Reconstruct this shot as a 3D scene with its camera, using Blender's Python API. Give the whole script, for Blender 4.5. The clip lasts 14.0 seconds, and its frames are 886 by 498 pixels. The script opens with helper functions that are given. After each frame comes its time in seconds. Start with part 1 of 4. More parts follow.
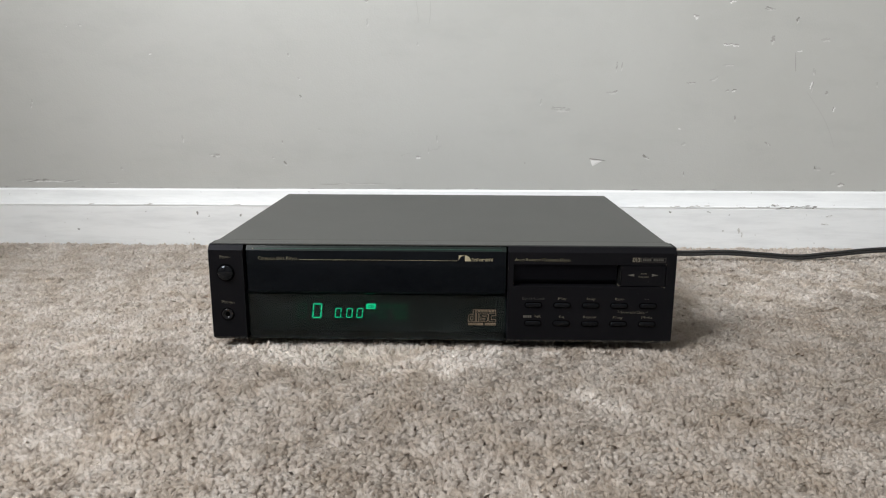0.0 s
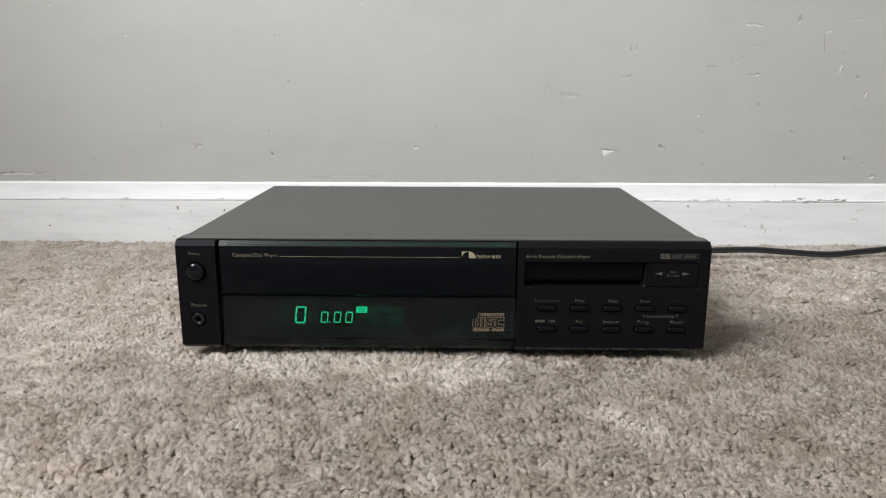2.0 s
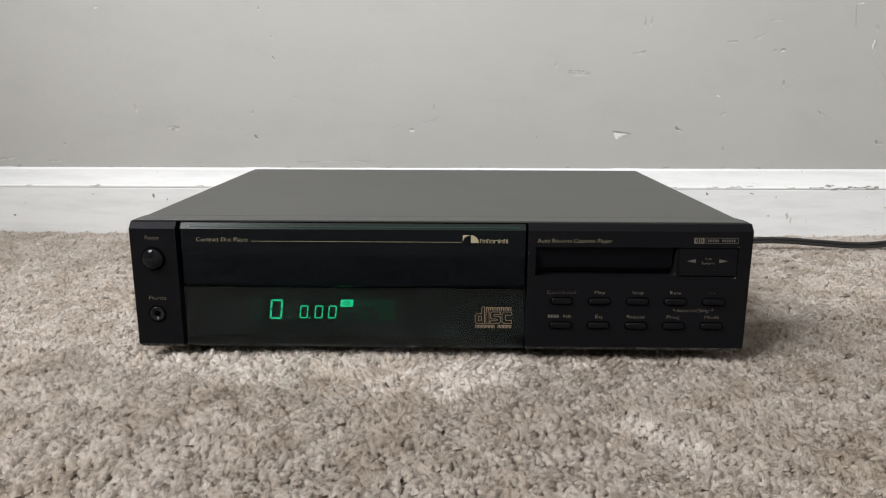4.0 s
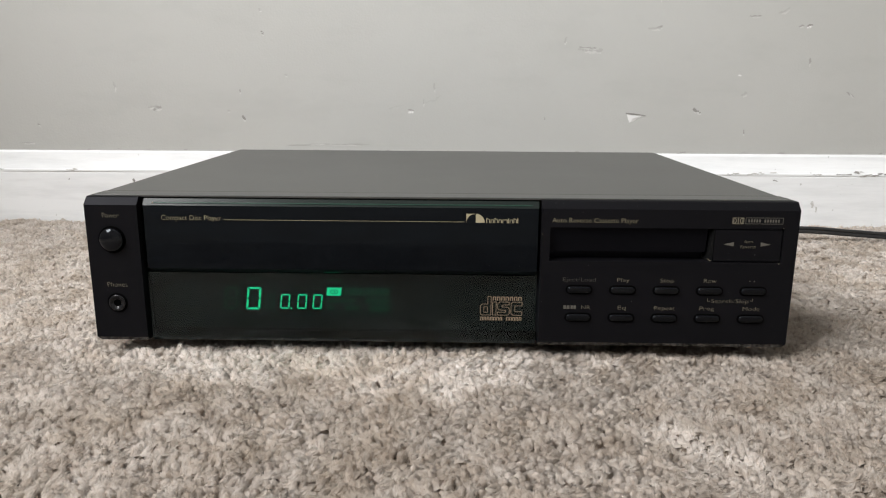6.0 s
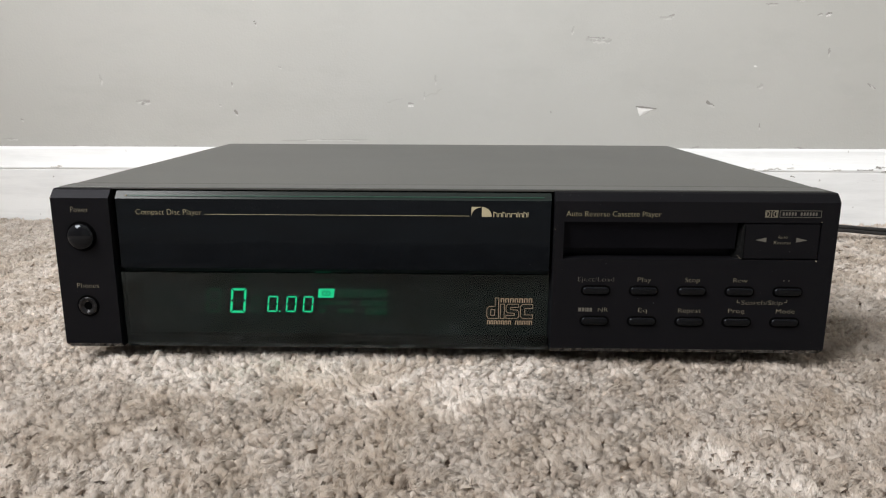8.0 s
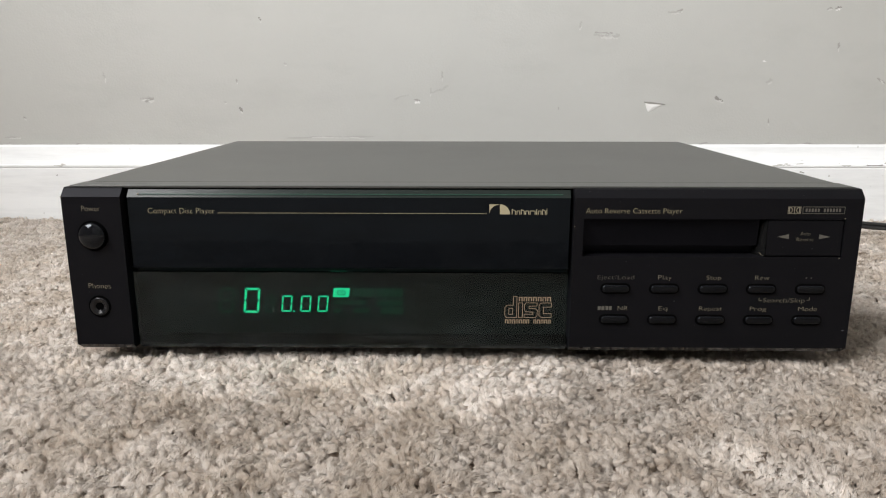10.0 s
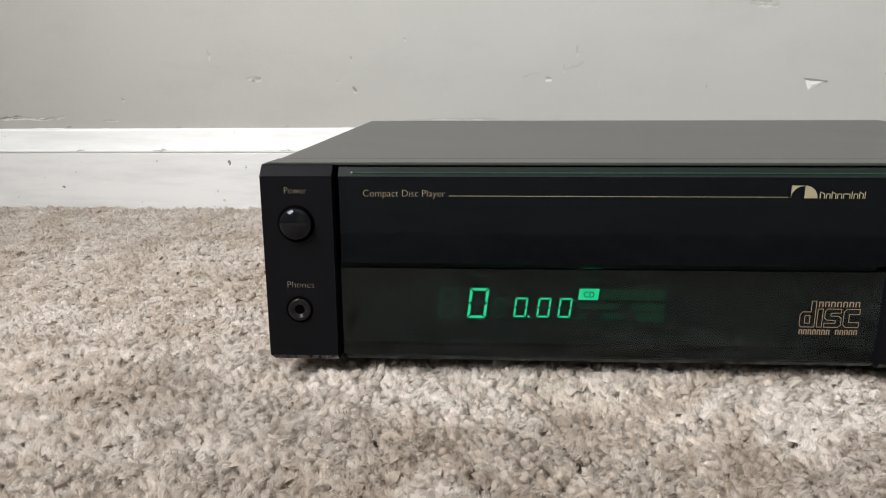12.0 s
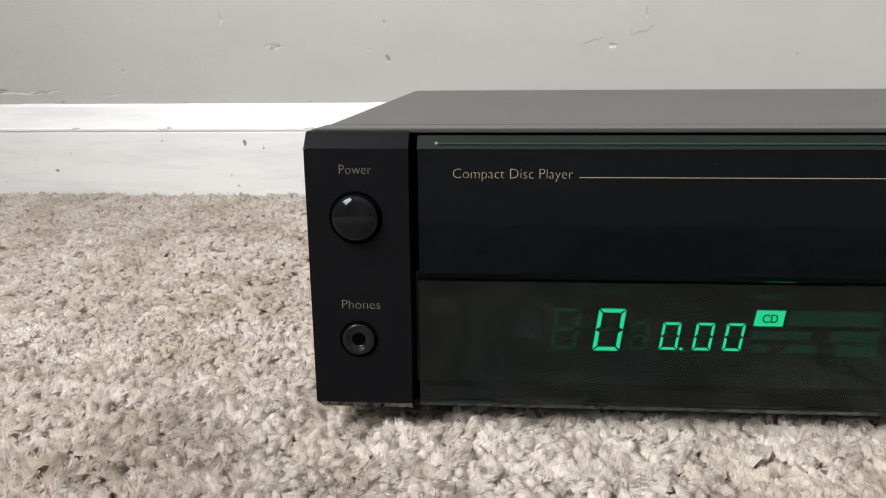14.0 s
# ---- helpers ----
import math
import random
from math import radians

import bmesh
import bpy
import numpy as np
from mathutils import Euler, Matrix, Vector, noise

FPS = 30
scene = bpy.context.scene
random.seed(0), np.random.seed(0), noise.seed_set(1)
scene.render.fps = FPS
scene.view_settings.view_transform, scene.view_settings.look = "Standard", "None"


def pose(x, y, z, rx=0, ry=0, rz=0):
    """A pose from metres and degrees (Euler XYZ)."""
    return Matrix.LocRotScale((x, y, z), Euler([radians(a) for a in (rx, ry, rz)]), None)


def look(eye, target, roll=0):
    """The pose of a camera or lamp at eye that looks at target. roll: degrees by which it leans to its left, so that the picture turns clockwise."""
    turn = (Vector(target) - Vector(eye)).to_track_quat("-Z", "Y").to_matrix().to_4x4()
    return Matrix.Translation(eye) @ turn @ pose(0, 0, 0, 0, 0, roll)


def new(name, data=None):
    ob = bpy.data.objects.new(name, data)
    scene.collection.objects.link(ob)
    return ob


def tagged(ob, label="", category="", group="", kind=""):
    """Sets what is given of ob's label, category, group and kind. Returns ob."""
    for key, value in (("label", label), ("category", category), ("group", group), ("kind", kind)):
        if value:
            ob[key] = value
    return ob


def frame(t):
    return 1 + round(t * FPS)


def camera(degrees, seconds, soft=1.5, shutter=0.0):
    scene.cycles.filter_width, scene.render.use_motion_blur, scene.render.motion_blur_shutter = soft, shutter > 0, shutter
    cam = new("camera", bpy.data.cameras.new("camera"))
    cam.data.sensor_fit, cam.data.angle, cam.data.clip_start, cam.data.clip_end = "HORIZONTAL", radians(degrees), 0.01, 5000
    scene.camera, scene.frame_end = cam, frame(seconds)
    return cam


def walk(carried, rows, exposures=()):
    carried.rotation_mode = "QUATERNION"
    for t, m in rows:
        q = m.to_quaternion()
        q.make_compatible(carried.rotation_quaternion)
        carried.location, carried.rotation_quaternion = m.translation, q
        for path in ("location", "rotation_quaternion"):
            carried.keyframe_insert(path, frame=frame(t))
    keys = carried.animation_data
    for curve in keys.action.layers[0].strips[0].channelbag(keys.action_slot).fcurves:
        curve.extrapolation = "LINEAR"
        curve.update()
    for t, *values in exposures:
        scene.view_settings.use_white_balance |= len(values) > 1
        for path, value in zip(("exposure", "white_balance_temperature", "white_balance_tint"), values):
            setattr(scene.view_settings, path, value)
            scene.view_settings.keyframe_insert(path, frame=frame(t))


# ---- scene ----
cam = camera(65.0, 14.0, 1.15)
PATH = [
    (0.0, (0.01347, -0.62030, 0.24056), (-0.02345, 1.33167, -0.19354), 0.204),
    (0.5, (0.01287, -0.59975, 0.23686), (-0.02499, 1.35360, -0.19095), 0.224),
    (1.0, (0.01071, -0.57970, 0.23270), (-0.02542, 1.37354, -0.19574), 0.251),
    (1.5, (0.01056, -0.55976, 0.22457), (-0.02408, 1.39337, -0.20450), 0.218),
    (2.0, (0.01040, -0.54323, 0.21936), (-0.02299, 1.40889, -0.21439), 0.147),
    (2.5, (0.01148, -0.52332, 0.21302), (-0.01952, 1.42875, -0.22112), 0.169),
    (3.0, (0.01118, -0.50303, 0.20636), (-0.01866, 1.44971, -0.22481), 0.134),
    (5.5, (0.00822, -0.42609, 0.17080), (-0.02170, 1.52494, -0.26808), 0.309),
    (6.0, (0.00873, -0.41152, 0.16697), (-0.02208, 1.53984, -0.27035), 0.363),
    (6.5, (0.00778, -0.39911, 0.16351), (-0.02675, 1.55296, -0.27030), 0.343),
    (7.0, (0.00542, -0.38769, 0.15844), (-0.02563, 1.56441, -0.27557), 0.315),
    (7.5, (0.00718, -0.37793, 0.15607), (-0.02586, 1.57497, -0.27412), 0.278),
    (10.0, (-0.00335, -0.36850, 0.15473), (-0.03220, 1.58265, -0.28364), 0.018),
    (10.5, (-0.03165, -0.35894, 0.15470), (-0.07540, 1.58959, -0.29398), 0.017),
    (11.0, (-0.06053, -0.34259, 0.14607), (-0.12312, 1.60424, -0.30774), 0.017),
    (11.5, (-0.08953, -0.32527, 0.14595), (-0.17398, 1.61996, -0.31114), -0.098),
    (12.0, (-0.11747, -0.30159, 0.13828), (-0.22311, 1.64286, -0.31773), -0.260),
    (12.5, (-0.13929, -0.27634, 0.13697), (-0.25962, 1.66607, -0.32407), -0.378),
    (13.0, (-0.15127, -0.24895, 0.13267), (-0.27879, 1.69015, -0.34020), -0.663),
    (13.5, (-0.15567, -0.23011, 0.12369), (-0.28450, 1.70596, -0.36112), -0.412),
    (14.0, (-0.15871, -0.20926, 0.12226), (-0.28649, 1.72476, -0.37092), -0.337),
]
EXPOSURES = [(0.0, -0.24, 6500, 10.5), (3.0, -0.26, 6600, 12), (5.5, -0.16, 6650, 12), (7.5, -0.06, 6700, 12), (10.0, -0.04, 6700, 12), (12.0, -0.10, 6700, 12), (14.0, -0.04, 6700, 12)]
walk(cam, [(t, look(eye, target, roll)) for t, eye, target, roll in PATH], EXPOSURES)

# ---- world and light ----
WINDOW_WATTS = 99.0
world = bpy.data.worlds.new("overcast_sky")
scene.world = world
world.use_nodes = True
wn = world.node_tree
sky = wn.nodes.new("ShaderNodeTexSky")
sky.sky_type, sky.sun_disc, sky.sun_elevation, sky.sun_rotation = "NISHITA", False, radians(35), radians(200)
wn.links.new(sky.outputs["Color"], wn.nodes["Background"].inputs["Color"])
wn.nodes["Background"].inputs["Strength"].default_value = 0.1

# the room: inner faces
WEST, EAST, SOUTH, NORTH, CEIL = -1.0, 2.8, -2.8, 0.464, 2.5
# the window in the west wall
WY0, WY1, WZ0, WZ1 = -1.40, -0.30, 0.80, 1.95

lamp = bpy.data.lights.new("window_daylight", "AREA")
lamp.shape, lamp.size, lamp.size_y = "RECTANGLE", WY1 - WY0 - 0.1, WZ1 - WZ0 - 0.1
lamp.energy, lamp.color = WINDOW_WATTS, (0.96, 0.985, 1.0)
lamp_ob = new("window_daylight", lamp)
lamp_ob.matrix_world = look((WEST - 0.05, (WY0 + WY1) / 2, (WZ0 + WZ1) / 2), (0.0, (WY0 + WY1) / 2 + 0.1, (WZ0 + WZ1) / 2 - 0.4))


# ---- materials ----
def material(name, base, rough=0.5, metal=0.0, spec=0.5):
    m = bpy.data.materials.new(name)
    m.use_nodes = True
    b = m.node_tree.nodes["Principled BSDF"]
    b.inputs["Base Color"].default_value = (*base, 1)
    b.inputs["Roughness"].default_value = rough
    b.inputs["Metallic"].default_value = metal
    b.inputs["Specular IOR Level"].default_value = spec
    return m, m.node_tree, b


def noise_node(nt, scale, detail=4.0, rough=0.5, stretch=(1, 1, 1)):
    tc = nt.nodes.new("ShaderNodeTexCoord")
    mp = nt.nodes.new("ShaderNodeMapping")
    mp.inputs["Scale"].default_value = stretch
    n = nt.nodes.new("ShaderNodeTexNoise")
    n.inputs["Scale"].default_value, n.inputs["Detail"].default_value, n.inputs["Roughness"].default_value = scale, detail, rough
    nt.links.new(tc.outputs["Object"], mp.inputs["Vector"])
    nt.links.new(mp.outputs["Vector"], n.inputs["Vector"])
    return n


def ramp(nt, source, stops):
    r = nt.nodes.new("ShaderNodeValToRGB")
    while len(r.color_ramp.elements) < len(stops):
        r.color_ramp.elements.new(0.5)
    for e, (p, c) in zip(r.color_ramp.elements, stops):
        e.position, e.color = p, (*c, 1)
    nt.links.new(source, r.inputs["Fac"])
    return r


def multiply(nt, a, b, fac=1.0):
    m = nt.nodes.new("ShaderNodeMix")
    m.data_type, m.blend_type = "RGBA", "MULTIPLY"
    m.inputs[0].default_value = fac
    nt.links.new(a, m.inputs[6])
    nt.links.new(b, m.inputs[7])
    return m.outputs[2]


def bump(nt, bsdf, sources):
    """sources: pairs of an output and the depth in metres."""
    last = None
    for out, depth in sources:
        b = nt.nodes.new("ShaderNodeBump")
        b.inputs["Strength"].default_value, b.inputs["Distance"].default_value = 1.0, depth
        nt.links.new(out, b.inputs["Height"])
        if last:
            nt.links.new(last, b.inputs["Normal"])
        last = b.outputs["Normal"]
    nt.links.new(last, bsdf.inputs["Normal"])


def grey(a, b=None):
    return (a, a, a) if b is None else (a, b, b)


def wall_paint():
    m, nt, b = material("wall_paint", (0.62, 0.61, 0.575), 0.55, spec=0.35)
    large = noise_node(nt, 3.0, 3, 0.6)
    c = ramp(nt, large.outputs["Fac"], [(0.3, (0.446, 0.445, 0.424)), (0.7, (0.474, 0.474, 0.455))])
    smear = noise_node(nt, 9.0, 6, 0.65, (1, 1, 2.5))
    d = ramp(nt, smear.outputs["Fac"], [(0.30, grey(0.955)), (0.5, grey(1.0))])
    nt.links.new(multiply(nt, c.outputs["Color"], d.outputs["Color"]), b.inputs["Base Color"])
    bump(nt, b, [(noise_node(nt, 420, 3).outputs["Fac"], 0.00022), (noise_node(nt, 14, 4).outputs["Fac"], 0.0016)])
    return m


def gloss_white():
    m, nt, b = material("white_gloss_paint", (0.8, 0.8, 0.79), 0.46, spec=0.28)
    smear = noise_node(nt, 22, 5, 0.65, (0.35, 1, 2.6))
    c = ramp(nt, smear.outputs["Fac"], [(0.32, (0.73, 0.74, 0.745)), (0.55, (0.83, 0.84, 0.845))])
    spots = noise_node(nt, 160, 2, 0.5)
    d = ramp(nt, spots.outputs["Fac"], [(0.22, (0.45, 0.43, 0.40)), (0.27, grey(1.0))])
    nt.links.new(multiply(nt, c.outputs["Color"], d.outputs["Color"], 0.6), b.inputs["Base Color"])
    bump(nt, b, [(noise_node(nt, 60, 4, 0.6, (0.15, 1, 1.8)).outputs["Fac"], 0.0004), (noise_node(nt, 9, 2).outputs["Fac"], 0.001)])
    return m


def pile_shade_tone(nt):
    """Shading of the leaning pile, painted as colour: a duller field before the player, a paler strip along it and one
    brushed stroke.
    """
    def calc(op, a, b=0.0):
        m = nt.nodes.new("ShaderNodeMath")
        m.operation = op
        for i, v in enumerate((a, b)):
            if isinstance(v, (int, float)):
                m.inputs[i].default_value = v
            else:
                nt.links.new(v, m.inputs[i])
        return m.outputs[0]

    tc, split = nt.nodes.new("ShaderNodeTexCoord"), nt.nodes.new("ShaderNodeSeparateXYZ")
    nt.links.new(tc.outputs["Object"], split.inputs[0])
    x, y = split.outputs[0], split.outputs[1]
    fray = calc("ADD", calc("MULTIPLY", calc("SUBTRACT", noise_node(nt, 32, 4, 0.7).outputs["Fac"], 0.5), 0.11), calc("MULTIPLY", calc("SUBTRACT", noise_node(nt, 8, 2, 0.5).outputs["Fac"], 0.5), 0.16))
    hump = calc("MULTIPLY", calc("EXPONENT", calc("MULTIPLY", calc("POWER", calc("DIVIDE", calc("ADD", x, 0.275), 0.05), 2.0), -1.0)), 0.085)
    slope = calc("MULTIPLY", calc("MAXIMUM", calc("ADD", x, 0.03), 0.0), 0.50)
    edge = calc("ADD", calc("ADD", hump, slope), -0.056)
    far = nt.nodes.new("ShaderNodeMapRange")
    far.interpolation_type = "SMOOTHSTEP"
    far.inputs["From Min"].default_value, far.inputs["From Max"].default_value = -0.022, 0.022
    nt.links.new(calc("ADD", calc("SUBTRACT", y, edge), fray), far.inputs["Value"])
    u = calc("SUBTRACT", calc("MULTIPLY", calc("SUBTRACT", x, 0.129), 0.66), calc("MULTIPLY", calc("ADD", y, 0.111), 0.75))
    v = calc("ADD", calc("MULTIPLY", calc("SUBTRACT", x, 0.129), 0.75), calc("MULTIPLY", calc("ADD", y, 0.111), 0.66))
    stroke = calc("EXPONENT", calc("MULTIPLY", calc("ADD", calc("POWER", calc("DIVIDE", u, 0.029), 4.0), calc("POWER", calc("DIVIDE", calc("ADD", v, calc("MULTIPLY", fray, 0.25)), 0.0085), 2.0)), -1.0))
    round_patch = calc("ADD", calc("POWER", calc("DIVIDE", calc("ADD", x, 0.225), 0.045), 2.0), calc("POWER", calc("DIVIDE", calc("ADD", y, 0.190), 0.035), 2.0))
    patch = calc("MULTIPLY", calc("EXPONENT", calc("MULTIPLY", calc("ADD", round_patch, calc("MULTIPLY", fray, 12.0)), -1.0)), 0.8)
    # the painted shading lightens steadily towards the left
    left_lift = nt.nodes.new("ShaderNodeMapRange")
    left_lift.inputs["From Min"].default_value, left_lift.inputs["From Max"].default_value, left_lift.inputs["To Max"].default_value = 0.02, -0.40, 0.70
    nt.links.new(x, left_lift.inputs["Value"])
    mask = calc("MAXIMUM", calc("MAXIMUM", far.outputs["Result"], left_lift.outputs["Result"]), calc("MAXIMUM", stroke, patch))
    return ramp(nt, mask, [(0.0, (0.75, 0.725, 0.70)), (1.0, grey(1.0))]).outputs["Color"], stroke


def fibre(name, dark, light, through_share=0.0, rough=0.45, spec=0.5):
    m, nt, b = material(name, light, rough, spec=spec)
    geo = nt.nodes.new("ShaderNodeNewGeometry")
    per = ramp(nt, geo.outputs["Random Per Island"], [(0.0, dark), (0.5, tuple((a + c) / 2 for a, c in zip(dark, light))), (1.0, light)])
    patch = ramp(nt, noise_node(nt, 19, 4, 0.6).outputs["Fac"], [(0.38, (0.88, 0.85, 0.81)), (0.54, grey(1.0))])
    fleck = ramp(nt, noise_node(nt, 240, 2, 0.6).outputs["Fac"], [(0.36, (0.88, 0.86, 0.84)), (0.52, grey(1.0))])
    pile_shade, stroke = pile_shade_tone(nt)
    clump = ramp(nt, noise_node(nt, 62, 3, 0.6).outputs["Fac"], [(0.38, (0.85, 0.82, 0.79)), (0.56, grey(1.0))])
    tone = multiply(nt, multiply(nt, multiply(nt, patch.outputs["Color"], fleck.outputs["Color"]), clump.outputs["Color"]), pile_shade)
    # painted lightness of the brushed stroke, laid over the other tones
    stroke_lift = nt.nodes.new("ShaderNodeMix")
    stroke_lift.data_type = "RGBA"
    stroke_lift.inputs[7].default_value = (1, 1, 1, 1)
    part_way = nt.nodes.new("ShaderNodeMath")
    part_way.operation = "MULTIPLY"
    part_way.inputs[1].default_value = 0.8
    nt.links.new(stroke, part_way.inputs[0])
    nt.links.new(part_way.outputs[0], stroke_lift.inputs[0])
    nt.links.new(tone, stroke_lift.inputs[6])
    colour = multiply(nt, per.outputs["Color"], stroke_lift.outputs[2])
    nt.links.new(colour, b.inputs["Base Color"])
    if through_share:
        t, x = nt.nodes.new("ShaderNodeBsdfTranslucent"), nt.nodes.new("ShaderNodeMixShader")
        x.inputs[0].default_value = through_share
        warm = nt.nodes.new("ShaderNodeRGB")
        warm.outputs[0].default_value = (1.0, 0.97, 0.945, 1)
        nt.links.new(multiply(nt, colour, warm.outputs[0]), t.inputs["Color"])
        nt.links.new(b.outputs[0], x.inputs[1])
        nt.links.new(t.outputs[0], x.inputs[2])
        nt.links.new(x.outputs[0], nt.nodes["Material Output"].inputs["Surface"])
    return m


def carpet_base():
    m, nt, b = material("carpet_base", (0.42, 0.37, 0.32), 0.9, spec=0.1)
    v = nt.nodes.new("ShaderNodeTexVoronoi")
    v.inputs["Scale"].default_value = 260
    tc = nt.nodes.new("ShaderNodeTexCoord")
    nt.links.new(tc.outputs["Object"], v.inputs["Vector"])
    c = ramp(nt, v.outputs["Distance"], [(0.0, (0.50, 0.455, 0.41)), (0.8, (0.36, 0.32, 0.28))])
    patch = ramp(nt, noise_node(nt, 15, 4, 0.6).outputs["Fac"], [(0.36, (0.84, 0.77, 0.71)), (0.58, grey(1.0))])
    nt.links.new(multiply(nt, c.outputs["Color"], patch.outputs["Color"]), b.inputs["Base Color"])
    bump(nt, b, [(noise_node(nt, 300, 4).outputs["Fac"], 0.003)])
    return m


def satin(name, base, rough, grain=900, depth=0.00003, dust=0.0, spec=0.5, sheen=(1, 1, 1)):
    m, nt, b = material(name, base, rough, spec=spec)
    b.inputs["Specular Tint"].default_value = (*sheen, 1)
    n = noise_node(nt, grain, 2)
    bump(nt, b, [(n.outputs["Fac"], depth)])
    w = noise_node(nt, 7, 4, 0.6)
    r = nt.nodes.new("ShaderNodeMapRange")
    r.inputs["To Min"].default_value, r.inputs["To Max"].default_value = rough * 0.88, rough * 1.14
    nt.links.new(w.outputs["Fac"], r.inputs["Value"])
    nt.links.new(r.outputs["Result"], b.inputs["Roughness"])
    c = ramp(nt, w.outputs["Fac"], [(0.3, tuple(v * 0.92 for v in base)), (0.7, tuple(v * 1.08 for v in base))])
    out = c.outputs["Color"]
    if dust:
        d = noise_node(nt, 800, 1, 0.4)
        e = ramp(nt, d.outputs["Fac"], [(0.785, grey(0.0)), (0.80, grey(dust))])
        a = nt.nodes.new("ShaderNodeMix")
        a.data_type, a.blend_type = "RGBA", "ADD"
        a.inputs[0].default_value = 1.0
        nt.links.new(out, a.inputs[6])
        nt.links.new(e.outputs["Color"], a.inputs[7])
        out = a.outputs[2]
    nt.links.new(out, b.inputs["Base Color"])
    return m


def acrylic(name, tint, ior=1.32, rough=0.02, sheen=(1, 1, 1)):
    """A clear or smoked pane: tinted see-through with a glossy face."""
    m = bpy.data.materials.new(name)
    m.use_nodes = True
    nt = m.node_tree
    nt.nodes.remove(nt.nodes["Principled BSDF"])
    t, g, f, x = (nt.nodes.new("ShaderNode" + k) for k in ("BsdfTransparent", "BsdfGlossy", "Fresnel", "MixShader"))
    t.inputs["Color"].default_value = (*tint, 1)
    g.inputs["Roughness"].default_value, g.inputs["Color"].default_value = rough, (*sheen, 1)
    f.inputs["IOR"].default_value = ior
    nt.links.new(f.outputs[0], x.inputs[0])
    nt.links.new(t.outputs[0], x.inputs[1])
    nt.links.new(g.outputs[0], x.inputs[2])
    nt.links.new(x.outputs[0], nt.nodes["Material Output"].inputs["Surface"])
    return m


def glow(name, colour, strength):
    m, nt, b = material(name, tuple(c * 0.1 for c in colour), 0.6)
    b.inputs["Emission Color"].default_value, b.inputs["Emission Strength"].default_value = (*colour, 1), strength
    return m


WALL = wall_paint()
WHITE = gloss_white()
PLASTER = material("bare_plaster", (0.72, 0.715, 0.70), 0.8)[0]
SCUFF_LIGHT = material("scuff_highlight", (0.54, 0.537, 0.518), 0.7)[0]
SMEAR = material("wall_smear", (0.435, 0.432, 0.413), 0.6)[0]
FADED = material("faded_scuff", (0.56, 0.55, 0.53), 0.5)[0]
SCUFF = material("scuff_grey", (0.335, 0.325, 0.31), 0.75)[0]
SCUFF_DARK = material("scuff_dark", (0.25, 0.24, 0.225), 0.7)[0]
SCUFF_FAINT = material("scuff_faint", (0.408, 0.403, 0.385), 0.65)[0]
CEILING = satin("ceiling_paint", (0.78, 0.78, 0.76), 0.8, 200, 0.0003)
CARPET = carpet_base()
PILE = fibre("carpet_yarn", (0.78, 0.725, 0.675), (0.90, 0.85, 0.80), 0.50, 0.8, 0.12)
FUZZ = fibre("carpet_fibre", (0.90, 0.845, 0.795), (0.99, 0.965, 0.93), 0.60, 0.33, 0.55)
COVER = satin("cover_paint", (0.041, 0.0420, 0.0390), 0.34, 1400, 0.00002, 0.0, 0.45)
BLACK = satin("black_plastic", (0.0048, 0.0047, 0.0056), 0.44, 1800, 0.00001, 0.05, 0.085, (0.90, 0.90, 1.0))
GLOSSBLACK = satin("gloss_black", (0.004, 0.004, 0.005), 0.11, 400, 0.000004, 0.0, 0.26, (0.85, 0.93, 1.0))
KEYCAP = satin("key_plastic", (0.003, 0.003, 0.0036), 0.16, 400, 0.000004, 0.0, 0.2, (0.8, 0.9, 1.0))
FLAP = satin("flap_plastic", (0.003, 0.003, 0.0038), 0.25, 400, 0.000004, 0.0, 0.085, (0.72, 0.76, 1.0))
DARK = material("matt_black", (0.0015, 0.0015, 0.0015), 0.8, spec=0.0)[0]
RUBBER = satin("black_rubber", (0.02, 0.02, 0.02), 0.5)
METAL = satin("jack_metal", (0.006, 0.006, 0.007), 0.24, 900, 0.00003, 0.0, 0.3)
GOLD = material("gold_print", (0.34, 0.295, 0.19), 0.55)[0]
GREYPRINT = material("grey_gold_print", (0.215, 0.19, 0.14), 0.55)[0]
FAINTPRINT = material("worn_print", (0.085, 0.078, 0.066), 0.55)[0]
COPPER = material("copper_print", (0.30, 0.22, 0.15), 0.5)[0]
SMOKED = acrylic("smoked_acrylic", (0.36, 0.40, 0.39), 1.42, 0.05, (0.80, 0.93, 1.0))
GLASSBLACK = satin("black_acrylic", (0.0012, 0.0016, 0.0026), 0.06, 60, 0.00001, 0.04, 0.17, (0.70, 0.86, 1.0))
POLISH = satin("polished_bevel", (0.006, 0.006, 0.006), 0.07, 500, 0.00001, 0.0, 0.7)
EDGE = satin("drawer_edge", (0.009, 0.0135, 0.012), 0.3, 900, 0.00002, 0.0, 0.18)
GREEN = glow("display_green", (0.003, 1.0, 0.44), 4.2)
GHOST = glow("display_unlit", (0.03, 0.50, 0.27), 0.22)
GHOST_BAR = glow("display_unlit_bar", (0.02, 0.50, 0.25), 0.16)
VFD = material("display_glass_back", (0.0102, 0.0188, 0.0184), 0.6)[0]


# ---- mesh helpers ----
def link(name, bm, mat, parent=None, label="", smooth=False):
    me = bpy.data.meshes.new(name)
    bmesh.ops.recalc_face_normals(bm, faces=bm.faces)
    bm.to_mesh(me)
    bm.free()
    me.materials.append(mat)
    if smooth:
        for p in me.polygons:
            p.use_smooth = True
    ob = new(name, me)
    if parent:
        ob.parent = parent
    return tagged(ob, label)


part = link


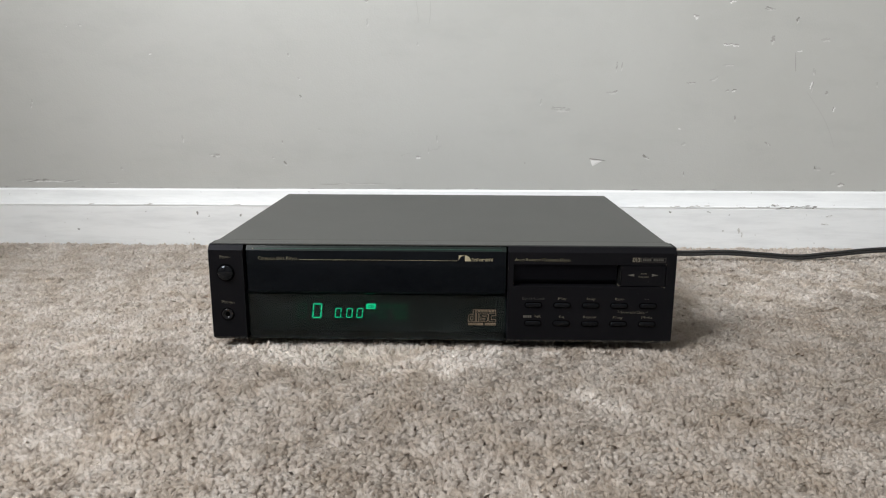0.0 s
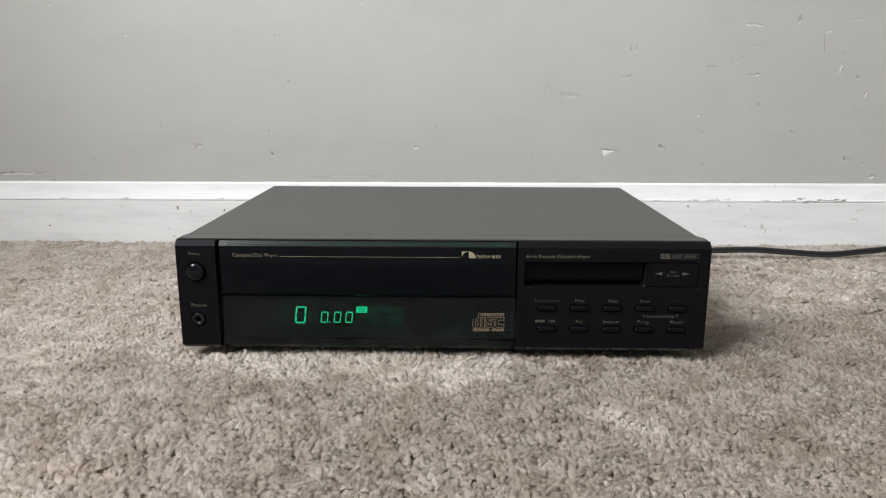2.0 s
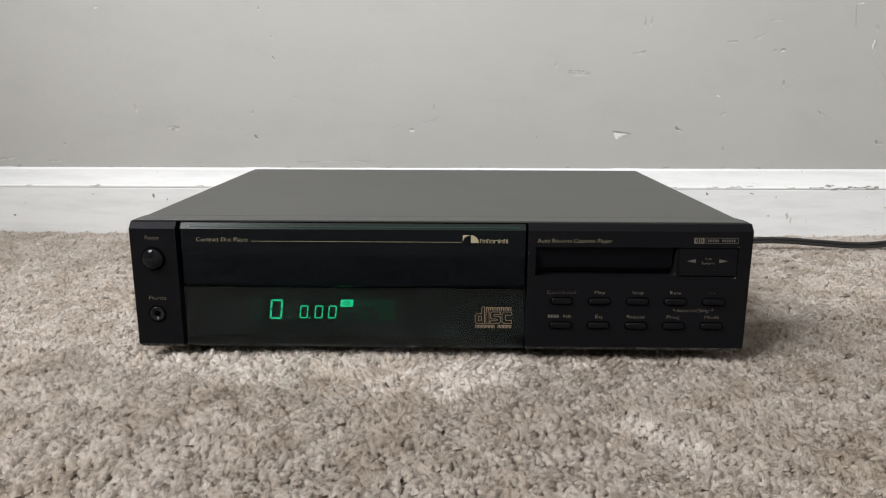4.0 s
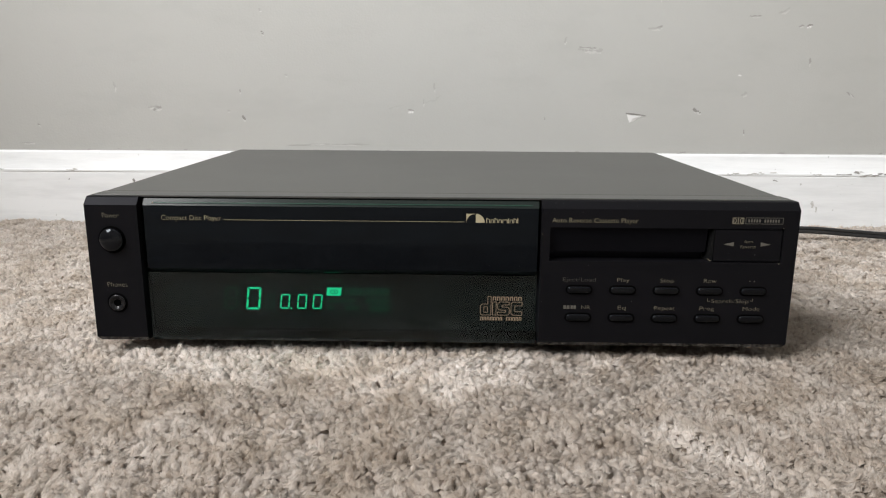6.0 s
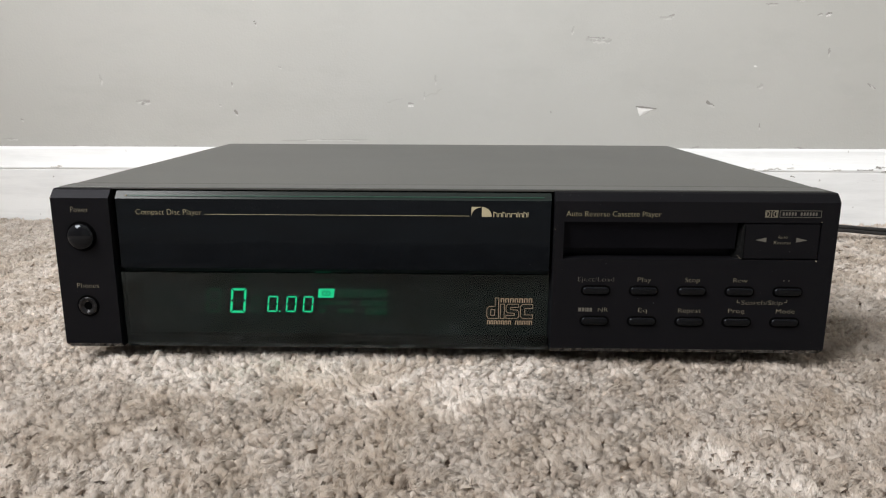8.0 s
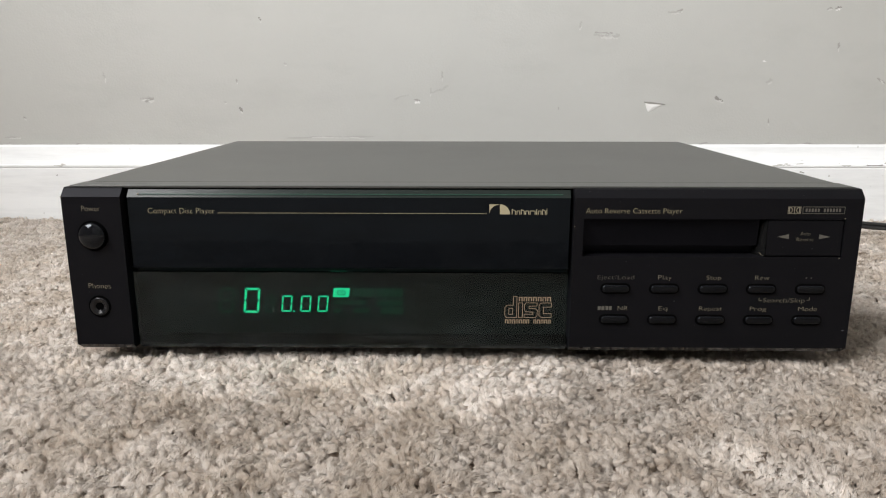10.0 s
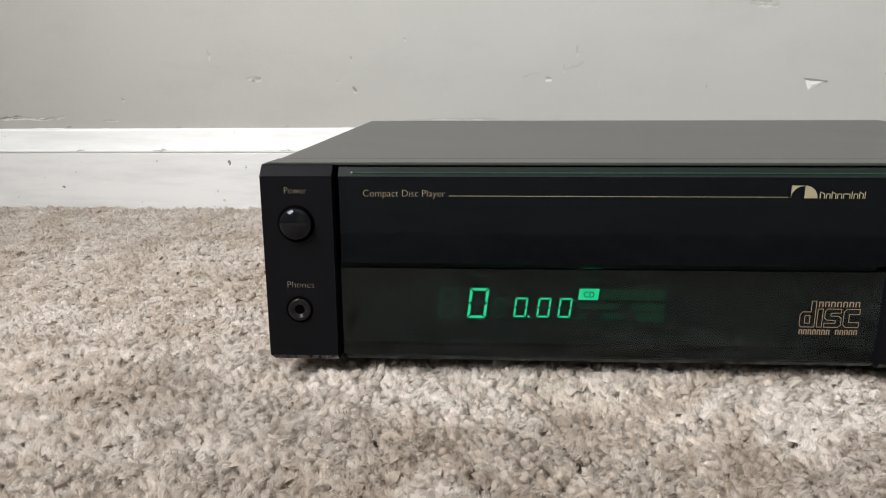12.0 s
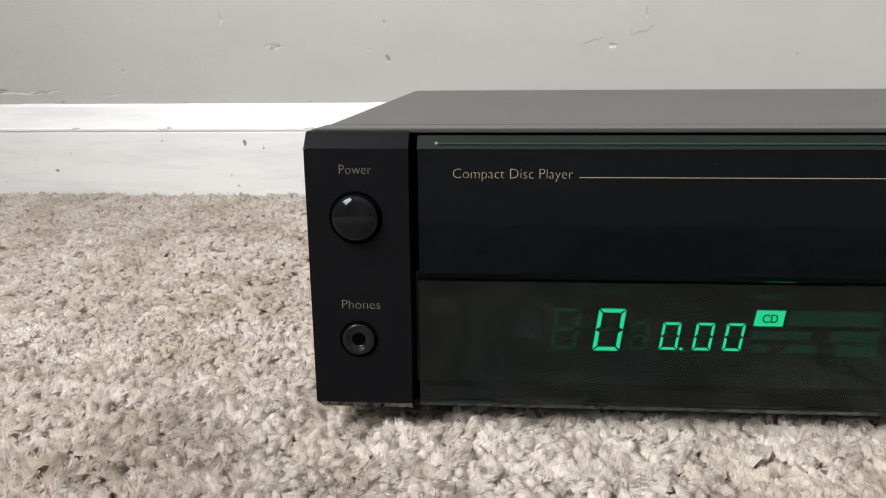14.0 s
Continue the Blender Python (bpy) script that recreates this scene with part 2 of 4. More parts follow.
def thing(name, at, label, category, group=""):
    ob = new(name)
    ob.matrix_basis = pose(*at)
    ob.empty_display_size = 0.05
    return tagged(ob, label, category, group)


def box(bm, x0, x1, y0, y1, z0, z1, bev=0.0, seg=2):
    v = [bm.verts.new((x, y, z)) for x in (x0, x1) for y in (y0, y1) for z in (z0, z1)]
    f = [bm.faces.new([v[i] for i in q]) for q in ((0, 1, 3, 2), (4, 6, 7, 5), (0, 4, 5, 1), (2, 3, 7, 6), (0, 2, 6, 4), (1, 5, 7, 3))]
    if bev:
        edges = {e for g in f for e in g.edges}
        bmesh.ops.recalc_face_normals(bm, faces=f)
        bmesh.ops.bevel(bm, geom=list(edges), offset=bev, segments=seg, profile=0.5, affect="EDGES")
    return bm


def prism(bm, profile, x0, x1):
    """A profile of (y, z) drawn out along x."""
    a = [bm.verts.new((x0, y, z)) for y, z in profile]
    b = [bm.verts.new((x1, y, z)) for y, z in profile]
    n = len(profile)
    for i in range(n):
        bm.faces.new((a[i], a[(i + 1) % n], b[(i + 1) % n], b[i]))
    bm.faces.new(a)
    bm.faces.new(b[::-1])
    return bm


def plate(bm, outline, y0, y1):
    """An outline of (x, z) with thickness from y0 to y1."""
    a = [bm.verts.new((x, y0, z)) for x, z in outline]
    b = [bm.verts.new((x, y1, z)) for x, z in outline]
    n = len(outline)
    bm.faces.new(a)
    bm.faces.new(b[::-1])
    for i in range(n):
        bm.faces.new((a[i], b[i], b[(i + 1) % n], a[(i + 1) % n]))
    return bm


def pill(cx, cz, w, h, n=8):
    r, out = h / 2, []
    for s, a0 in ((1, -90), (-1, 90)):
        for i in range(n + 1):
            a = radians(a0 + 180 * i / n)
            out.append((cx + s * (w / 2 - r) + r * math.cos(a), cz + r * math.sin(a)))
    return out


def lathe(bm, cx, cz, rings, n=40):
    """Rings of (radius, y) about the axis along y through (cx, cz)."""
    rows = []
    for r, y in rings:
        if r < 1e-6:
            rows.append([bm.verts.new((cx, y, cz))])
        else:
            rows.append([bm.verts.new((cx + r * math.cos(2 * math.pi * i / n), y, cz + r * math.sin(2 * math.pi * i / n))) for i in range(n)])
    for p, q in zip(rows, rows[1:]):
        for i in range(n):
            j = (i + 1) % n
            quad = [p[i % len(p)], p[j % len(p)], q[j % len(q)], q[i % len(q)]]
            bm.faces.new(list(dict.fromkeys(quad)))
    return bm


def written(name, body, x0, x1, z0, cap, y, mat, parent, thin=0.024):
    """Print on a face that looks towards -y: from x0 to x1, its base line at z0, capitals cap high."""
    cu = bpy.data.curves.new("print", "FONT")
    cu.body, cu.size, cu.resolution_u, cu.offset = body, 1.0, 3, -thin
    tmp = new("print", cu)
    me = bpy.data.meshes.new_from_object(tmp.evaluated_get(bpy.context.evaluated_depsgraph_get()))
    bpy.data.objects.remove(tmp)
    co = np.empty(len(me.vertices) * 3)
    me.vertices.foreach_get("co", co)
    co = co.reshape(-1, 3)
    lo, hi = co[:, 0].min(), co[:, 0].max()
    flat = np.c_[x0 + (co[:, 0] - lo) / (hi - lo) * (x1 - x0), np.full(len(co), y), z0 + co[:, 1] * cap / 0.69]
    me.vertices.foreach_set("co", flat.ravel())
    me.update()
    me.materials.append(mat)
    ob = new(name, me)
    ob.parent = parent
    return ob


def strokes(bm, points, width, y, closed=False):
    """A flat line of even width through points (x, z) at depth y."""
    pts = points + points[:1] if closed else points
    for (xa, za), (xb, zb) in zip(pts, pts[1:]):
        dx, dz = xb - xa, zb - za
        d = math.hypot(dx, dz)
        ex, ez, nx, nz = dx / d * width / 2, dz / d * width / 2, -dz / d * width / 2, dx / d * width / 2
        bm.faces.new([bm.verts.new((x, y, z)) for x, z in ((xa - ex - nx, za - ez - nz), (xb + ex - nx, zb + ez - nz), (xb + ex + nx, zb + ez + nz), (xa - ex + nx, za - ez + nz))])
    return bm


def bars(bm, spans, z0, z1, y):
    for x0, x1 in spans:
        bm.faces.new([bm.verts.new((x, y, z)) for x, z in ((x0, z0), (x1, z0), (x1, z1), (x0, z1))])
    return bm


# ---- the room ----
def structure(name, bm, mat, label, category):
    return tagged(link(name, bm, mat), label, category, kind="structure")


floor = structure("floor", box(bmesh.new(), WEST - 0.15, EAST + 0.15, SOUTH - 0.15, NORTH + 0.15, -0.12, -0.0005), CARPET, "beige carpeted floor with short twisted pile", "floor")
wall_north = structure("wall_north", box(bmesh.new(), WEST - 0.15, EAST + 0.15, NORTH, NORTH + 0.15, 0, CEIL), WALL, "scuffed off-white painted wall above a white skirting board", "wall")
structure("wall_south", box(bmesh.new(), WEST - 0.15, EAST + 0.15, SOUTH - 0.15, SOUTH, 0, CEIL), WALL, "plain off-white painted far wall", "wall")
structure("wall_east", box(bmesh.new(), EAST, EAST + 0.15, SOUTH, NORTH, 0, CEIL), WALL, "plain off-white painted side wall", "wall")
bm = bmesh.new()
for q in ((SOUTH, WY0, 0, CEIL), (WY1, NORTH, 0, CEIL), (WY0, WY1, 0, WZ0), (WY0, WY1, WZ1, CEIL)):
    box(bm, WEST - 0.15, WEST, q[0], q[1], q[2], q[3])
structure("wall_west", bm, WALL, "off-white painted wall with a window opening", "wall")
structure("ceiling", box(bmesh.new(), WEST - 0.15, EAST + 0.15, SOUTH - 0.15, NORTH + 0.15, CEIL, CEIL + 0.1), CEILING, "plain white painted ceiling", "ceiling")
window = tagged(new("window_1"), "white framed window letting in overcast daylight", "window", kind="structure")
bm = bmesh.new()
MID = (WY0 + WY1) / 2
for q in ((WY0, WY0 + 0.05, WZ0, WZ1), (WY1 - 0.05, WY1, WZ0, WZ1), (WY0 + 0.05, WY1 - 0.05, WZ0, WZ0 + 0.05), (WY0 + 0.05, WY1 - 0.05, WZ1 - 0.05, WZ1), (MID - 0.03, MID + 0.03, WZ0 + 0.05, WZ1 - 0.05)):
    box(bm, WEST - 0.12, WEST - 0.07, q[0], q[1], q[2], q[3])
part("window_frame", bm, WHITE, window)
part("window_sill", box(bmesh.new(), WEST - 0.06, WEST + 0.04, WY0 - 0.04, WY1 + 0.04, WZ0 - 0.03, WZ0, 0.004), WHITE, window)

# skirting board: flat face, bead, hollow and rounded top
FACE = NORTH - 0.012
hollow = [(FACE + 0.0008 + 0.0072 * i / 8 + 0.0007 * math.sin(math.pi * i / 8), 0.0745 + 0.0198 * i / 8) for i in range(9)]
SINK, TILT = -0.0020, 0.0017          # the board sits a little low and not quite level
profile = [(NORTH, -0.01), (FACE, -0.01), (FACE, 0.0695), (FACE + 0.0005, 0.0702), (FACE + 0.0005, 0.0709), (FACE - 0.0006, 0.0716), (FACE - 0.0006, 0.0734)] + hollow + [(NORTH - 0.001, 0.0965), (NORTH, 0.0968)]
bm = prism(bmesh.new(), profile, WEST, EAST)
for v in bm.verts:
    v.co.z += SINK + TILT * v.co.x
skirting = structure("baseboard", bm, WHITE, "white gloss-painted skirting board with a moulded top, chipped and dusty", "baseboard")

# lumpy caulk line where the skirting meets the wall
bm = bmesh.new()
last = None
steps = 420
for i in range(steps + 1):
    x = -1.05 + 2.1 * i / steps
    a = noise.noise((x * 14, 0, 0)) * 0.0009 + noise.noise((x * 55, 3, 0)) * 0.0007
    b = noise.noise((x * 20, 9, 0)) * 0.0010
    lip = [(NORTH + 0.001, 0.0905)] + [(NORTH - 0.0026 * math.cos(radians(q)) ** 0.8 - b * 0.3 * math.cos(radians(q)), 0.0932 + (0.0035 + a) * math.sin(radians(q))) for q in (0, 20, 40, 60, 80)] + [(NORTH + 0.001, 0.0969 + a)]
    ring = [bm.verts.new((x, y, z + SINK + TILT * x)) for y, z in lip]
    if last:
        for j in range(len(ring)):
            bm.faces.new((last[j], last[(j + 1) % len(ring)], ring[(j + 1) % len(ring)], ring[j]))
    last = ring
part("caulk", bm, WHITE, skirting, "uneven white caulk along the top edge")


def mark(x, z, w, h, mat, tilt=0.0, name="paint_scuff", parent=wall_north, y=NORTH):
    """A broken, raised chip or scuff on a wall, about w by h metres, of a few ragged flakes."""
    bm, n, ca, sa = bmesh.new(), 10, math.cos(radians(tilt)), math.sin(radians(tilt))
    flakes = max(2, min(7, round(max(w, h) / 0.0028)))
    for k in range(flakes):
        s = (k + 0.5) / flakes - 0.5
        jx, jz = noise.noise((x * 70, z * 70, k * 3.1)), noise.noise((x * 70, z * 70, k * 3.1 + 50))
        ox, oz = (s * w * 0.9, jz * max(h, 0.0026) * 0.7) if w > h else (jx * max(w, 0.0020) * 0.6, s * h * 0.9)
        fw, fh = (w * 1.6 / flakes, max(h * 1.0, 0.0019)) if w > h else (max(w * 1.0, 0.0017), h * 1.6 / flakes)
        size = 0.55 + 0.75 * abs(jx + jz)
        rim = []
        for i in range(n):
            a = 2 * math.pi * i / n
            r = size * (0.5 + 0.4 * noise.noise((x * 90 + k * 7 + math.cos(a) * 1.5, z * 90, math.sin(a) * 1.5)))
            u, v = ox + fw * r * math.cos(a), oz + fh * r * math.sin(a)
            rim.append(bm.verts.new((x + u * ca - v * sa, y - 0.0002, z + u * sa + v * ca)))
        top = bm.verts.new((x + ox * ca - oz * sa, y - 0.00038, z + ox * sa + oz * ca))
        for i in range(n):
            bm.faces.new((top, rim[i], rim[(i + 1) % n]))
    # a paler flake below each larger scuff paints its bright lower edge
    if mat is not SCUFF_LIGHT and mat is not PLASTER and name == "paint_scuff" and max(w, h) > 0.0035:
        mark(x + 0.12 * w, z - 0.5 * h - 0.0006, w * 0.7, h * 0.6, SCUFF_LIGHT, tilt, "chip_or_highlight", parent, y)
    return part(name, bm, mat, parent)


def dent(x, z, w, h, tilt=0.0, dark=SCUFF):
    """A knocked edge, its shading put into the colours: a dark upper lip over a pale chipped face."""
    mark(x, z, w, h * 0.55, dark, tilt)
    mark(x - w * 0.05, z - h * 0.55, w * 0.7, h * 0.7, PLASTER, tilt, "chip_or_highlight")


def gouge(x, z):
    """A flap of paint torn by a corner: a tapering dark lip over a pale triangle."""
    bm = plate(bmesh.new(), [(x - 0.0125, z + 0.0024), (x - 0.0040, z + 0.0019), (x + 0.0118, z - 0.0004), (x + 0.0124, z - 0.0014), (x + 0.0040, z - 0.0008), (x - 0.0060, z - 0.0002), (x - 0.0118, z + 0.0010)], NORTH - 0.0006, NORTH + 0.001)
    part("torn_lip", bm, SCUFF_DARK, wall_north)
    bm = bmesh.new()
    rim = [(x - 0.0108, z + 0.0008), (x + 0.0088, z - 0.0014), (x + 0.0030, z - 0.0046), (x - 0.0022, z - 0.0080), (x - 0.0070, z - 0.0098), (x - 0.0092, z - 0.0050)]
    tip = bm.verts.new((x - 0.0030, NORTH - 0.0011, z - 0.0040))
    ring = [bm.verts.new((u, NORTH - 0.0002, v)) for u, v in rim]
    for i in range(len(ring)):
        bm.faces.new((tip, ring[i], ring[(i + 1) % len(ring)]))
    part("chip_or_highlight", bm, PLASTER, wall_north)


def scratch(x0, z0, x1, z1, bow, width, mat):
    bm, n, prev = bmesh.new(), 14, None
    for i in range(n + 1):
        s = i / n
        x, z = x0 + (x1 - x0) * s + bow * math.sin(math.pi * s), z0 + (z1 - z0) * s
        w = width * (0.5 + 0.5 * abs(noise.noise((x * 60, z * 60, 0))) + 0.3 * math.sin(math.pi * s)) / 2
        pair = [bm.verts.new((x - w, NORTH - 0.0003, z)), bm.verts.new((x + w, NORTH - 0.0003, z))]
        if prev:
            bm.faces.new((prev[0], prev[1], pair[1], pair[0]))
        prev = pair
    part("scratch", bm, mat, wall_north)


# ---- marks on the wall ----
mark(-0.642, 0.229, 0.003, 0.005, SCUFF)
mark(-0.644, 0.222, 0.003, 0.004, SCUFF_FAINT)
mark(-0.555, 0.341, 0.005, 0.004, SCUFF_FAINT)
mark(-0.577, 0.341, 0.005, 0.003, SCUFF_FAINT)
dent(-0.452, 0.300, 0.005, 0.003, 0, SCUFF_FAINT)
mark(-0.412, 0.174, 0.003, 0.010, SCUFF_FAINT, 8)
mark(-0.361, 0.148, 0.010, 0.005, SCUFF, -5)
mark(-0.367, 0.149, 0.012, 0.003, SCUFF_FAINT)
mark(-0.512, 0.126, 0.004, 0.003, SCUFF)
mark(-0.242, 0.299, 0.004, 0.004, SCUFF)
mark(-0.227, 0.264, 0.004, 0.004, SCUFF_FAINT)
mark(-0.226, 0.237, 0.005, 0.004, SCUFF_DARK, -30)
mark(-0.199, 0.188, 0.004, 0.003, SCUFF_FAINT)
mark(-0.257, 0.168, 0.003, 0.004, SCUFF)
mark(-0.272, 0.144, 0.004, 0.003, SCUFF_FAINT)
mark(-0.254, 0.135, 0.005, 0.004, SCUFF_DARK, -30)
dent(-0.045, 0.146, 0.007, 0.005)
mark(-0.0455, 0.1432, 0.0060, 0.0040, PLASTER, 10, "chip_or_highlight")
for sx, sz, sw, turn in ((-0.020, 0.158, 0.024, 22), (-0.064, 0.151, 0.018, 12)):
    mark(sx, sz, sw, 0.0006, SMEAR, turn, "wall_smear")
mark(-0.030, 0.157, 0.002, 0.007, SCUFF_FAINT)
mark(-0.017, 0.175, 0.003, 0.009, SCUFF_FAINT)
mark(-0.121, 0.376, 0.005, 0.004, SCUFF, 40)
mark(-0.121, 0.346, 0.003, 0.008, SCUFF_FAINT, -25)
mark(-0.046, 0.315, 0.004, 0.004, SCUFF_FAINT)
scratch(-0.049, 0.380, -0.045, 0.345, 0.001, 0.0012, SCUFF_FAINT)
scratch(-0.027, 0.375, -0.029, 0.343, 0.001, 0.0012, SCUFF_FAINT)
mark(-0.668, 0.1068, 0.030, 0.0030, SCUFF_FAINT, 3)
mark(-0.648, 0.1058, 0.034, 0.0016, SCUFF_DARK, 2)
mark(-0.622, 0.1062, 0.030, 0.0024, SCUFF_FAINT, -3)
mark(-0.604, 0.1052, 0.022, 0.0016, SCUFF, 5)
mark(-0.588, 0.1072, 0.016, 0.0022, SCUFF_FAINT, 8)
mark(-0.628, 0.1040, 0.050, 0.0014, PLASTER, 1, "chip_or_highlight")
mark(-0.530, 0.103, 0.020, 0.002, SCUFF_FAINT)
mark(-0.152, 0.1035, 0.100, 0.0012, SCUFF_FAINT)
mark(0.253, 0.284, 0.0016, 0.012, SCUFF, 4)
mark(0.261, 0.284, 0.0014, 0.010, SCUFF, -4)
mark(0.247, 0.244, 0.016, 0.003, SCUFF_FAINT, 4)
mark(0.253, 0.246, 0.007, 0.003, SCUFF, 25)
mark(0.141, 0.231, 0.004, 0.008, SCUFF_FAINT, -20)
mark(0.171, 0.219, 0.032, 0.005, SCUFF_FAINT, -3)
mark(0.168, 0.2215, 0.022, 0.002, SCUFF, -3)
gouge(0.231, 0.1425)
mark(0.306, 0.147, 0.010, 0.004, SCUFF_DARK, -3)
mark(0.119, 0.137, 0.003, 0.003, SCUFF)
dent(0.366, 0.356, 0.009, 0.005)
dent(0.419, 0.377, 0.013, 0.005, 20)
mark(0.473, 0.365, 0.018, 0.0026, SCUFF, 0)
mark(0.471, 0.367, 0.008, 0.003, SCUFF_DARK)
mark(0.515, 0.350, 0.004, 0.007, SCUFF_DARK, -30)
mark(0.481, 0.323, 0.005, 0.010, SCUFF, -10)
mark(0.421, 0.315, 0.024, 0.0018, SCUFF)
mark(0.421, 0.3135, 0.024, 0.0014, PLASTER, 0, "chip_or_highlight")
mark(0.419, 0.285, 0.018, 0.002, SCUFF_FAINT, 3)
mark(0.365, 0.259, 0.015, 0.002, SCUFF)
mark(0.400, 0.265, 0.014, 0.0025, SCUFF_FAINT, 25)
dent(0.431, 0.249, 0.008, 0.004, 0, SCUFF_DARK)
mark(0.421, 0.248, 0.006, 0.0015, SCUFF)
mark(0.436, 0.207, 0.003, 0.008, SCUFF)
scratch(0.517, 0.303, 0.520, 0.276, 0.0, 0.0014, SCUFF)
mark(0.523, 0.305, 0.009, 0.002, PLASTER, 5, "chip_or_highlight")
mark(0.547, 0.277, 0.004, 0.008, SCUFF_FAINT)
mark(0.545, 0.255, 0.003, 0.012, PLASTER, -8, "chip_or_highlight")
mark(0.5475, 0.255, 0.0015, 0.012, SCUFF, -8)
mark(0.570, 0.245, 0.005, 0.005, SCUFF)
mark(0.584, 0.220, 0.003, 0.008, PLASTER, -10, "chip_or_highlight")
mark(0.5825, 0.221, 0.0014, 0.006, SCUFF_DARK, -10)
scratch(0.540, 0.246, 0.591, 0.163, 0.006, 0.0012, SCUFF_FAINT)
mark(0.491, 0.168, 0.013, 0.002, SCUFF, -25)
mark(0.361, 0.168, 0.008, 0.004, SCUFF_FAINT, 25)
mark(0.354, 0.190, 0.004, 0.002, PLASTER, 0, "chip_or_highlight")
mark(0.365, 0.123, 0.002, 0.006, SCUFF, 5)
mark(0.570, 0.132, 0.010, 0.006, SCUFF_FAINT)
mark(0.565, 0.132, 0.003, 0.005, SCUFF_DARK)
dent(0.609, 0.107, 0.011, 0.005)
mark(0.594, 0.126, 0.008, 0.003, SCUFF_FAINT)
mark(0.559, 0.322, 0.015, 0.004, SCUFF_FAINT, 10)
mark(0.643, 0.258, 0.004, 0.006, SCUFF_FAINT)
# specks on the skirting board
for sx, sz, sw, sh in ((-0.393, 0.059, 0.004, 0.005), (-0.375, 0.054, 0.002, 0.002), (-0.475, 0.061, 0.002, 0.002), (-0.325, 0.056, 0.004, 0.004), (0.283, 0.045, 0.012, 0.003), (0.345, 0.066, 0.004, 0.003), (0.405, 0.066, 0.006, 0.002), (-0.585, 0.032, 0.004, 0.003)):
    mark(sx, sz + SINK, sw, sh, SCUFF_DARK, -20, "chip_or_highlight", skirting, FACE)

for sx, sz, sw, sh in ((0.352, 0.0735, 0.016, 0.0016), (0.380, 0.0738, 0.022, 0.0014), (0.401, 0.0750, 0.008, 0.0020), (0.300, 0.0735, 0.010, 0.0014), (0.455, 0.0735, 0.012, 0.0012), (0.560, 0.0738, 0.014, 0.0014), (-0.330, 0.0737, 0.012, 0.0014), (-0.470, 0.0736, 0.016, 0.0014), (-0.560, 0.0738, 0.010, 0.0016)):
    mark(sx, sz + SINK + TILT * sx, sw, sh, FADED, 4, "chip_or_highlight", skirting, FACE - 0.0006)
for sx, sz, sw, sh in ((0.488, 0.0735, 0.020, 0.0014), (0.520, 0.0728, 0.030, 0.0016), (0.548, 0.0745, 0.024, 0.0020), (0.505, 0.0762, 0.014, 0.0013), (0.560, 0.0725, 0.016, 0.0012), (0.453, 0.036, 0.004, 0.010), (0.459, 0.030, 0.003, 0.008), (0.585, 0.047, 0.012, 0.0014), (0.590, 0.060, 0.010, 0.0014)):
    mark(sx, sz + SINK + TILT * sx, sw, sh, SCUFF if sz > 0.07 else FADED, 3, "dirt_streak", skirting, FACE - 0.0006)
for i in range(34):
    sx = -0.70 + 0.0412 * i + 0.012 * noise.noise((i * 1.7, 2, 0))
    mark(sx, 0.0962 + TILT * sx + 0.0012 * noise.noise((i * 2.3, 5, 0)), 0.004 + 0.010 * abs(noise.noise((i * 3.1, 8, 0))), 0.0012, SCUFF_FAINT if i % 3 else SCUFF, 3, "caulk_gap")

# ---- the disc and cassette player ----
player = thing("cd_cassette_player", (0, 0, 0), "slim black disc and cassette player, switched on, on the carpet", "disc player")
HALF, Z0, Z1 = 0.215, 0.0138, 0.1058
ZF = Z1 - 0.0011                   # top of the front, a little below the cover
GL, GR = -0.1830, -0.1806          # slot between the left panel and the drawer
RL, RR = 0.0600, 0.0616            # slot between the drawer and the cassette panel
CH = 0.1000                        # foot of the sloping top edge
fascia = [(0.0, Z0 + 0.0023), (0.0, CH), (0.0038, ZF - 0.0006), (0.0050, ZF), (0.0220, ZF), (0.0220, Z0), (0.0017, Z0)]

bm = box(bmesh.new(), -0.2115, 0.2105, 0.0222, 0.3030, 0.0190, ZF + 0.0009, 0.0004, 2)
for v in bm.verts:  # the lid rises a little to the back
    v.co.z += 0.0038 * max(0.0, v.co.y - 0.024) / 0.278 if v.co.z > 0.08 else 0.0
part("cover", bm, COVER, player, "dark grey painted sheet-metal cover")
part("chassis", box(bmesh.new(), -0.2070, 0.2070, 0.0225, 0.3010, Z0 + 0.001, 0.0188), BLACK, player)


def clipped(bm):
    """Takes the sharp lower corner off the end of a panel."""
    for v in bm.verts:
        if abs(v.co.x) > HALF - 0.0001 and v.co.z < Z0 + 0.001:
            v.co.x -= math.copysign(0.0020, v.co.x)
    return bm


side_panel = part("side_panel", clipped(prism(bmesh.new(), fascia, -HALF, GL)), BLACK, player)
# frame round the display hollow
bm = bmesh.new()
prism(bm, [(0.0066, 0.0600), (0.0066, ZF - 0.0004), (0.0070, ZF), (0.0220, ZF), (0.0220, 0.0600)], GL + 0.00002, RR - 0.00002)
box(bm, GL + 0.00002, RR - 0.00002, 0.0160, 0.0220, Z0 + 0.0005, 0.0600)
box(bm, GL + 0.00002, RR - 0.00002, 0.0075, 0.0160, Z0 + 0.0005, 0.0190)
part("inner_frame", bm, DARK, player)
part("top_strip", box(bmesh.new(), -0.2128, 0.2122, 0.0058, 0.0233, ZF - 0.0006, ZF + 0.0008, 0.0003, 1), COVER, player, "dark grey upper face of the front")

